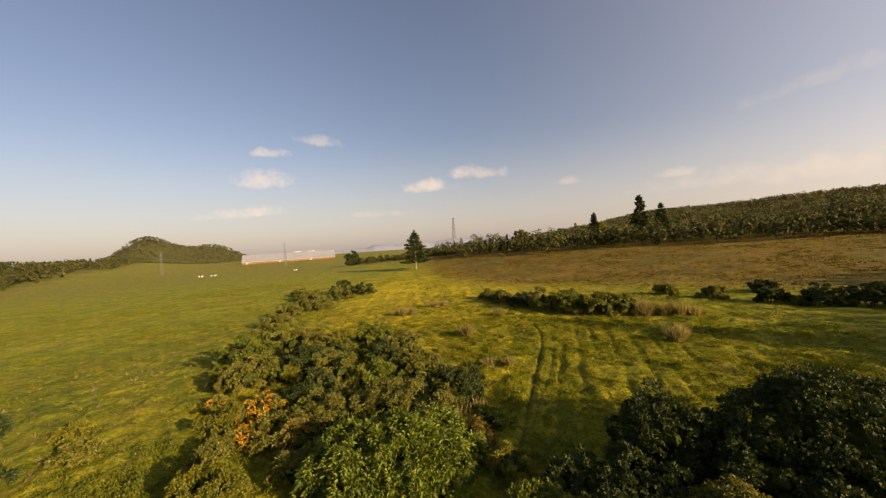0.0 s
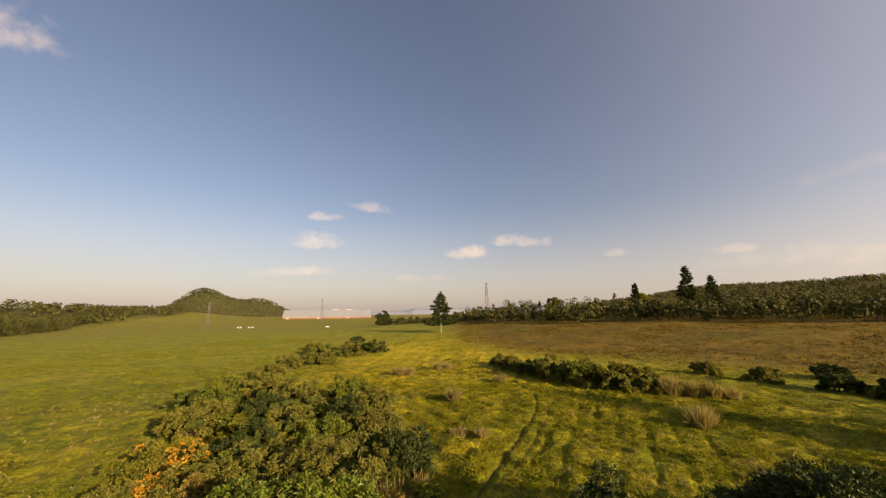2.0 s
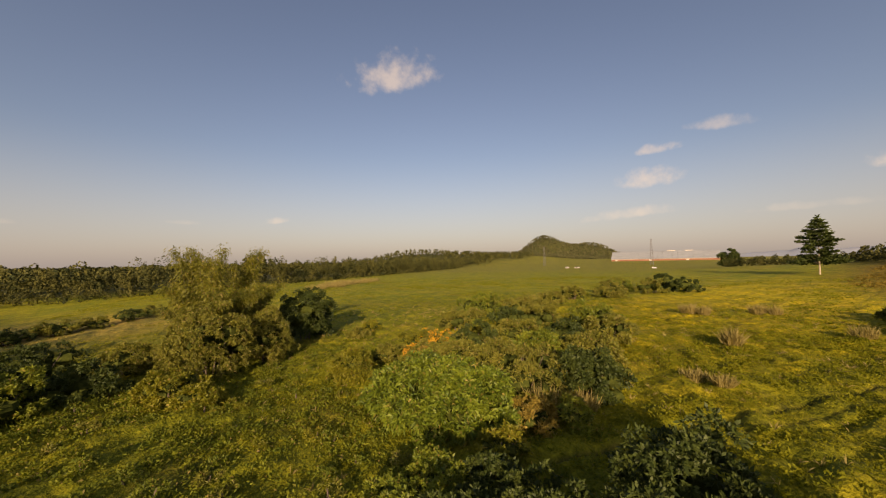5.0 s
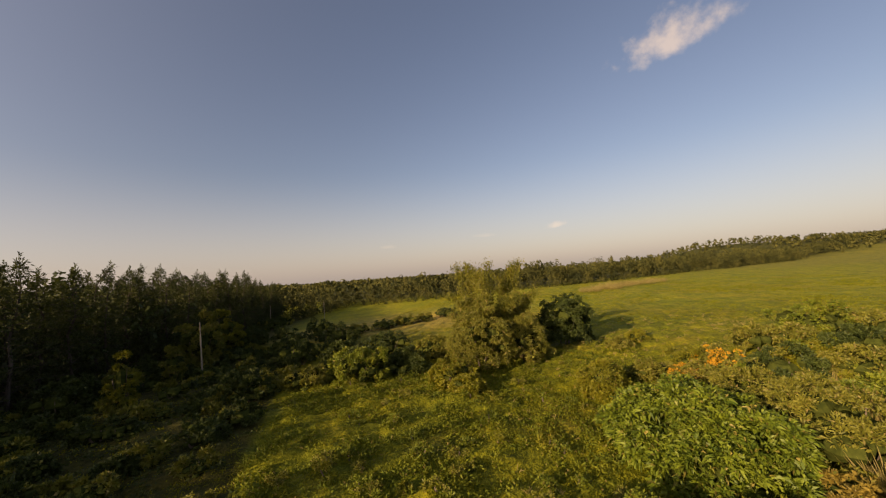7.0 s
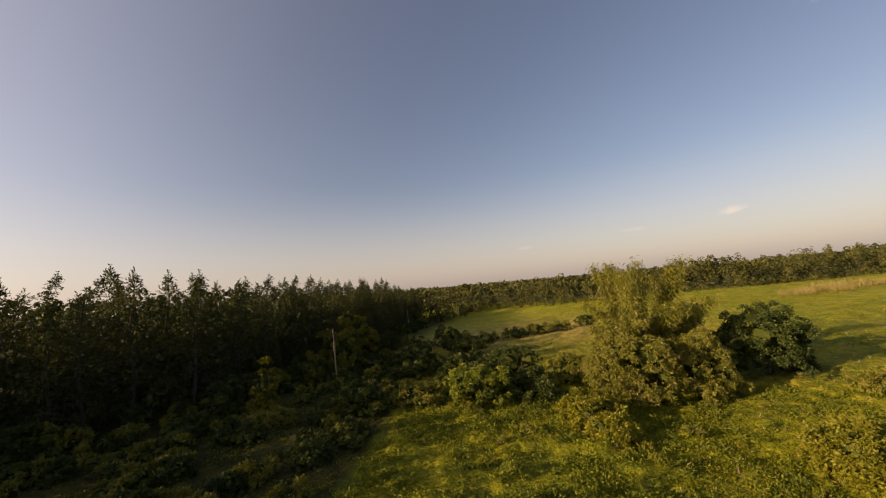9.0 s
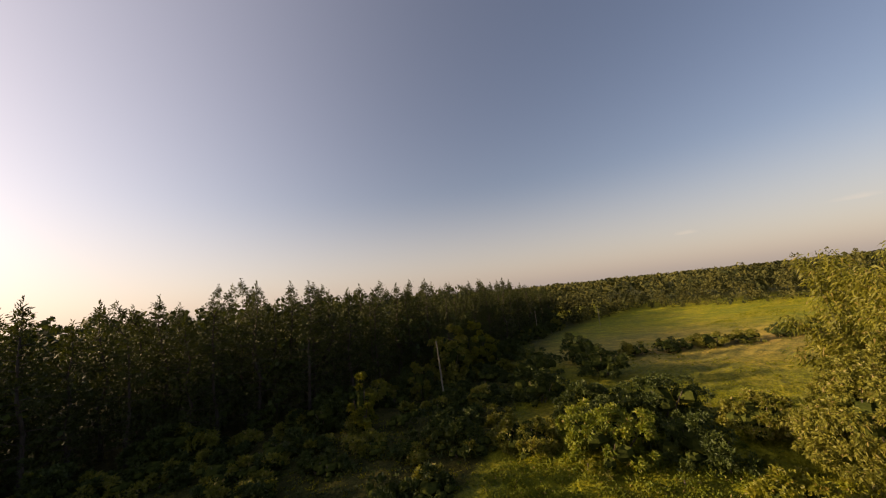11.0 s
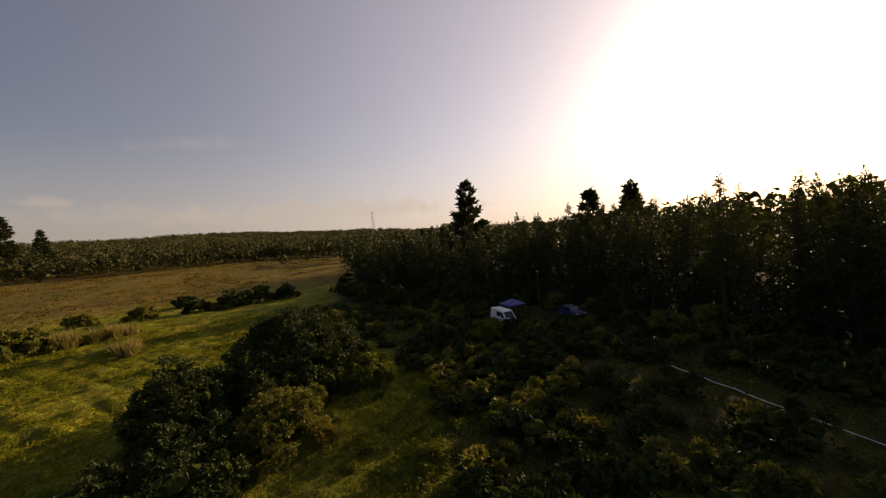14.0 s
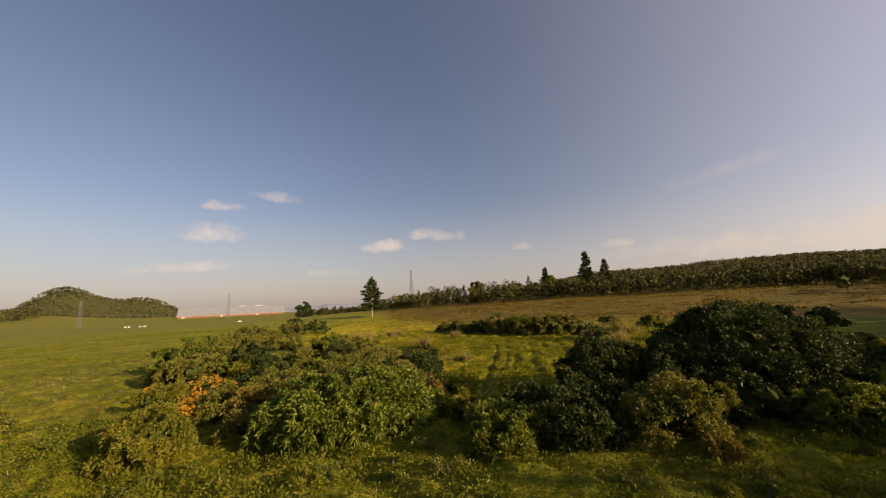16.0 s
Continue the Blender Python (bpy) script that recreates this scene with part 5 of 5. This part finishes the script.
lattice_mast("slender grey lattice mast beyond the heath", 14.0, 388.0, 40.0, 4.6, 1.2, [(0.97, 1.6)])
lattice_mast("grey lattice mast before the long shed", *(bearing(23.6) * 640)[:2], 40.0, 4.6, 1.2, [(0.96, 2.0)])
lattice_mast("grey lattice power mast on the meadow's far side", *(bearing(38.0) * 640)[:2], 34.0, 3.4, 1.2, [(0.97, 4.0), (0.82, 3.0)])
lattice_mast("lattice tower with a square head on the wooded hill", *(bearing(-70.0) * 560)[:2], 44.0, 5.0, 3.4, [(0.97, 3.0), (0.90, 3.0), (0.84, 2.6)])


# ---- long shed ----
def long_shed():
    a, b = bearing(29.2) * 880, bearing(16.6) * 880
    mid, way = (a + b) / 2, (b - a)
    L, turn = way.length, math.degrees(math.atan2(way.y, way.x))
    z = land_at(mid.x, mid.y)
    ob = thing("long_shed", "long low shed with a grey sheet roof and red walls", "building", pose(mid.x, mid.y, z - 0.5, 0, 0, turn))
    h, eave, deep = 20.0, 4.6, 52.0
    y0 = -6.0
    bm = bmesh.new()
    box(bm, -L / 2 + 1, L / 2 - 1, y0, y0 + 0.4, 0, eave - 1.2)
    part("front_wall", from_bm("front_wall", bm), RED_WALL, ob)
    bm = bmesh.new()
    box(bm, -L / 2 + 1, L / 2 - 1, y0 + 0.02, y0 + 0.42, eave - 1.2, eave)
    part("wall_band", from_bm("wall_band", bm), PALE_WALL, ob, "pale band under the eaves")
    bm = bmesh.new()
    box(bm, -L / 2 + 1, L / 2 - 1, y0 + deep - 0.4, y0 + deep, 0, eave)
    part("back_wall", from_bm("back_wall", bm), RED_WALL, ob)
    for side in (-1, 1):
        bm = bmesh.new()
        x = side * (L / 2 - 1)
        f = [bm.verts.new((x, y0, 0)), bm.verts.new((x, y0 + deep, 0)), bm.verts.new((x, y0 + deep, eave)), bm.verts.new((x, y0 + deep / 2, h - 0.3)), bm.verts.new((x, y0, eave))]
        bm.faces.new(f)
        r = bmesh.ops.extrude_face_region(bm, geom=bm.faces[:])
        bmesh.ops.translate(bm, vec=(-side * 0.4, 0, 0), verts=[v for v in r["geom"] if isinstance(v, bmesh.types.BMVert)])
        part("gable_wall", from_bm("gable_wall", bm), PALE_WALL, ob)
    for side in (0, 1):
        bays = 22
        for k in range(bays):
            bm = bmesh.new()
            x0, x1 = -L / 2 + L * k / bays + 0.15, -L / 2 + L * (k + 1) / bays
            ye, ym = (y0 - 1.4, y0 + deep / 2) if side == 0 else (y0 + deep + 1.4, y0 + deep / 2)
            v = [bm.verts.new(p) for p in ((x0, ye, eave - 0.3), (x1, ye, eave - 0.3), (x1, ym, h), (x0, ym, h))]
            bm.faces.new(v)
            r = bmesh.ops.extrude_face_region(bm, geom=bm.faces[:])
            bmesh.ops.translate(bm, vec=(0, 0, 0.25), verts=[q for q in r["geom"] if isinstance(q, bmesh.types.BMVert)])
            part("roof_panel", from_bm("roof_panel", bm), ROOF_SHEET, ob)
    for x in (L * 0.08, L * 0.24):
        bm = bmesh.new()
        box(bm, x - 7, x + 7, y0 + deep / 2 - 1.5, y0 + deep / 2 + 1.5, h - 0.2, h + 1.1, 0.2)
        part("ridge_vent", from_bm("ridge_vent", bm), PALE_WALL, ob, "pale ridge vent")
    for k in range(9):
        x = -L / 2 + L * (k + 0.5) / 9
        bm = bmesh.new()
        box(bm, x - 2.2, x + 2.2, y0 - 0.08, y0 + 0.2, 0, 3.0, 0.05)
        part("door", from_bm("door", bm), PALE_WALL if k % 3 == 0 else RED_WALL, ob)


long_shed()


def white_shed(name, label, x, y, turn, L, w, h):
    ob = thing(name, label, "building", pose(x, y, land_at(x, y) - 0.1, 0, 0, turn))
    bm = bmesh.new()
    box(bm, -L / 2, L / 2, -w / 2, w / 2, 0, h, 0.05)
    part("wall", from_bm("wall", bm), PALE_WALL, ob)
    bm = bmesh.new()
    v = [bm.verts.new(p) for p in ((-L / 2 - 0.4, -w / 2 - 0.4, h), (L / 2 + 0.4, -w / 2 - 0.4, h), (L / 2 + 0.4, 0, h + w * 0.2), (-L / 2 - 0.4, 0, h + w * 0.2), (L / 2 + 0.4, w / 2 + 0.4, h), (-L / 2 - 0.4, w / 2 + 0.4, h))]
    bm.faces.new((v[0], v[1], v[2], v[3]))
    bm.faces.new((v[3], v[2], v[4], v[5]))
    bm.faces.new((v[0], v[3], v[5]))
    bm.faces.new((v[1], v[4], v[2]))
    bm.faces.new((v[0], v[5], v[4], v[1]))
    part("roof", from_bm("roof", bm), ROOF_SHEET, ob)
    bm = bmesh.new()
    box(bm, -0.5, 0.5, -w / 2 - 0.06, -w / 2 + 0.04, 0, 2.0, 0.02)
    part("door", from_bm("door", bm), DARK_GLASS, ob)


white_shed("white_shed", "small white farm shed on the far meadow", *(bearing(34.0) * 480)[:2], 30, 4.0, 2.6, 1.5)
white_shed("white_shed", "low pale farm shed on the far meadow", *(bearing(32.6) * 480)[:2], 25, 6.0, 2.6, 1.1)


# ---- vehicles ----
def wheel(parent, x, y, r, w=0.2):
    bm = bmesh.new()
    tube(bm, [(x, y - w / 2, r), (x, y - w / 2 + 0.03, r), (x, y + w / 2 - 0.03, r), (x, y + w / 2, r)], (r * 0.9, r, r, r * 0.9), 18)
    tyre = part("wheel", from_bm("wheel", bm), RUBBER, parent)
    bm = bmesh.new()
    tube(bm, [(x, y - w / 2 - 0.01, r), (x, y + w / 2 + 0.01, r)], (r * 0.58, r * 0.58), 14)
    part("rim", from_bm("rim", bm), CHROME, tyre)


def shell(profile, half, mat, name, parent, tuck=0.12, cut=0.9):
    """A vehicle body from a side profile (x, z), narrowing above height cut."""
    bm = bmesh.new()
    sides = []
    for s in (-1, 1):
        sides.append([bm.verts.new((x, s * (half - tuck * max(0.0, z - cut)), z)) for x, z in profile])
    n = len(profile)
    for k in range(n):
        bm.faces.new((sides[0][k], sides[0][(k + 1) % n], sides[1][(k + 1) % n], sides[1][k]))
    bm.faces.new(list(reversed(sides[0])))
    bm.faces.new(sides[1])
    bmesh.ops.recalc_face_normals(bm, faces=bm.faces)
    bmesh.ops.bevel(bm, geom=bm.edges[:], offset=0.05, segments=2, affect="EDGES", clamp_overlap=True)
    return part(name, from_bm(name, bm), mat, parent, smooth=False)


def pane(parent, corners, name="window"):
    bm = bmesh.new()
    bm.faces.new([bm.verts.new(c) for c in corners])
    r = bmesh.ops.extrude_face_region(bm, geom=bm.faces[:])
    n = (Vector(corners[1]) - Vector(corners[0])).cross(Vector(corners[2]) - Vector(corners[0])).normalized() * 0.02
    bmesh.ops.translate(bm, vec=n, verts=[v for v in r["geom"] if isinstance(v, bmesh.types.BMVert)])
    bmesh.ops.recalc_face_normals(bm, faces=bm.faces)
    part(name, from_bm(name, bm), DARK_GLASS, parent)


def van(x, y, turn):
    ob = thing("van", "white panel van parked in the shade", "van", pose(x, y, land_at(x, y), 0, 0, turn))
    shell([(-2.3, 0.35), (2.25, 0.35), (2.35, 0.55), (2.3, 0.95), (2.05, 1.12), (1.35, 1.9), (1.1, 2.0), (-2.2, 2.0), (-2.35, 1.2)], 0.86, WHITE_PAINT, "body", ob)
    pane(ob, [(2.075, -0.66, 1.14), (2.075, 0.66, 1.14), (1.45, 0.6, 1.84), (1.45, -0.6, 1.84)], "windscreen")
    for s in (-1, 1):
        y0, y1 = s * 0.845, s * 0.775
        pane(ob, [(1.75, y0, 1.15), (1.0, y0, 1.15), (0.95, y1, 1.75), (1.35, y1, 1.75)][::s])
        pane(ob, [(0.8, y0, 1.15), (-0.3, y0, 1.15), (-0.3, y1, 1.75), (0.8, y1, 1.75)][::s])
        bm = bmesh.new()
        box(bm, 2.24, 2.36, s * 0.7 - 0.16, s * 0.7 + 0.16, 0.68, 0.9, 0.02)
        part("headlight", from_bm("headlight", bm), LAMP_GLASS, ob)
        bm = bmesh.new()
        box(bm, 1.5, 1.68, s * 0.98 - 0.1, s * 0.98 + 0.1, 1.12, 1.34, 0.03)
        part("mirror", from_bm("mirror", bm), RUBBER, ob)
        for wx in (-1.4, 1.45):
            wheel(ob, wx, s * 0.76, 0.33)
    bm = bmesh.new()
    box(bm, 2.25, 2.45, -0.85, 0.85, 0.32, 0.58, 0.04)
    part("bumper", from_bm("bumper", bm), RUBBER, ob)


def car(label, x, y, turn, paint):
    ob = thing("car", label, "car", pose(x, y, land_at(x, y), 0, 0, turn))
    shell([(-2.1, 0.3), (2.1, 0.3), (2.15, 0.6), (1.95, 0.82), (1.0, 0.92), (0.35, 1.4), (-1.1, 1.42), (-1.75, 0.98), (-2.15, 0.9)], 0.84, paint, "body", ob, 0.22, 0.85)
    pane(ob, [(0.98, -0.66, 0.96), (0.98, 0.66, 0.96), (0.42, 0.58, 1.36), (0.42, -0.58, 1.36)], "windscreen")
    for s in (-1, 1):
        pane(ob, [(0.75, s * 0.83, 0.96), (-1.3, s * 0.83, 0.96), (-1.0, s * 0.74, 1.34), (0.35, s * 0.74, 1.34)][::s])
        for wx in (-1.3, 1.3):
            wheel(ob, wx, s * 0.76, 0.3)
        bm = bmesh.new()
        box(bm, 2.02, 2.16, s * 0.62 - 0.16, s * 0.62 + 0.16, 0.58, 0.74, 0.02)
        part("headlight", from_bm("headlight", bm), LAMP_GLASS, ob)


van(44.6, 3.0, 208)
car("dark blue car parked in the shade", 46.6, -6.8, 205, BLUE_PAINT)
car("white car parked on the far meadow", *(bearing(22.3) * 430)[:2], 15, WHITE_PAINT)


def canopy(x, y, turn):
    ob = thing("canopy_tent", "blue pop-up canopy beside the van", "tent", pose(x, y, land_at(x, y), 0, 0, turn))
    for a in (-1.4, 1.4):
        for b in (-1.4, 1.4):
            bm = bmesh.new()
            tube(bm, [(a, b, 0), (a, b, 2.1)], (0.03, 0.03), 6)
            part("leg", from_bm("leg", bm), CHROME, ob)
    bm = bmesh.new()
    rim = [bm.verts.new((a, b, 2.05)) for a, b in ((-1.5, -1.5), (1.5, -1.5), (1.5, 1.5), (-1.5, 1.5))]
    low = [bm.verts.new((v.co.x, v.co.y, 1.85)) for v in rim]
    top = bm.verts.new((0, 0, 2.8))
    for k in range(4):
        bm.faces.new((rim[k], rim[(k + 1) % 4], top))
        bm.faces.new((low[k], low[(k + 1) % 4], rim[(k + 1) % 4], rim[k]))
    part("cover", from_bm("cover", bm), BLUE_SHEET, ob)


canopy(49.6, 1.4, 30)

# pale pipe lying along the lane
pipe = thing("pipe", "long white plastic pipe lying on the ground", "pipe", pose(18.5, -14.2, 0))
for a, b in [(-8.2, -5.4), (-5.1, -3.0), (-2.6, 2.0), (2.2, 5.2), (5.6, 8.2)]:
    bm = bmesh.new()
    pts = [(t * 0.923, t * 0.384, land_at(18.5 + t * 0.923, -14.2 + t * 0.384) + 0.16) for t in np.linspace(a, b, 5)]
    tube(bm, pts, [0.03] * 5, 8)
    part("length", from_bm("length", bm), PVC, pipe)


# ---- far ridge of hills on the horizon ----
def far_ridge(label, d, profile, seed):
    rng = np.random.default_rng(seed)
    bm = bmesh.new()
    yaw0, yaw1 = profile[0][0], profile[-1][0]
    steps = 60
    rows = []
    for k in range(steps + 1):
        yaw = yaw0 + (yaw1 - yaw0) * k / steps
        el = np.interp(-yaw, [-p[0] for p in profile], [p[1] for p in profile]) + 0.05 * math.sin(yaw * 3.1) + 0.03 * math.sin(yaw * 7.7)
        p = bearing(yaw)
        top = 14 + d * math.tan(radians(el))
        rows.append([bm.verts.new(p * (d - 500) + Vector((0, 0, -30))), bm.verts.new(p * (d - 200) + Vector((0, 0, top * 0.55))), bm.verts.new(p * d + Vector((0, 0, top))), bm.verts.new(p * (d + 400) + Vector((0, 0, -30)))])
    for a, b in zip(rows, rows[1:]):
        for k in range(3):
            bm.faces.new((a[k], a[k + 1], b[k + 1], b[k]))
    bmesh.ops.recalc_face_normals(bm, faces=bm.faces)
    tagged(part("backdrop", from_bm("backdrop", bm), FAR_HILL_HAZED, smooth=True), label, "hills", kind="structure")


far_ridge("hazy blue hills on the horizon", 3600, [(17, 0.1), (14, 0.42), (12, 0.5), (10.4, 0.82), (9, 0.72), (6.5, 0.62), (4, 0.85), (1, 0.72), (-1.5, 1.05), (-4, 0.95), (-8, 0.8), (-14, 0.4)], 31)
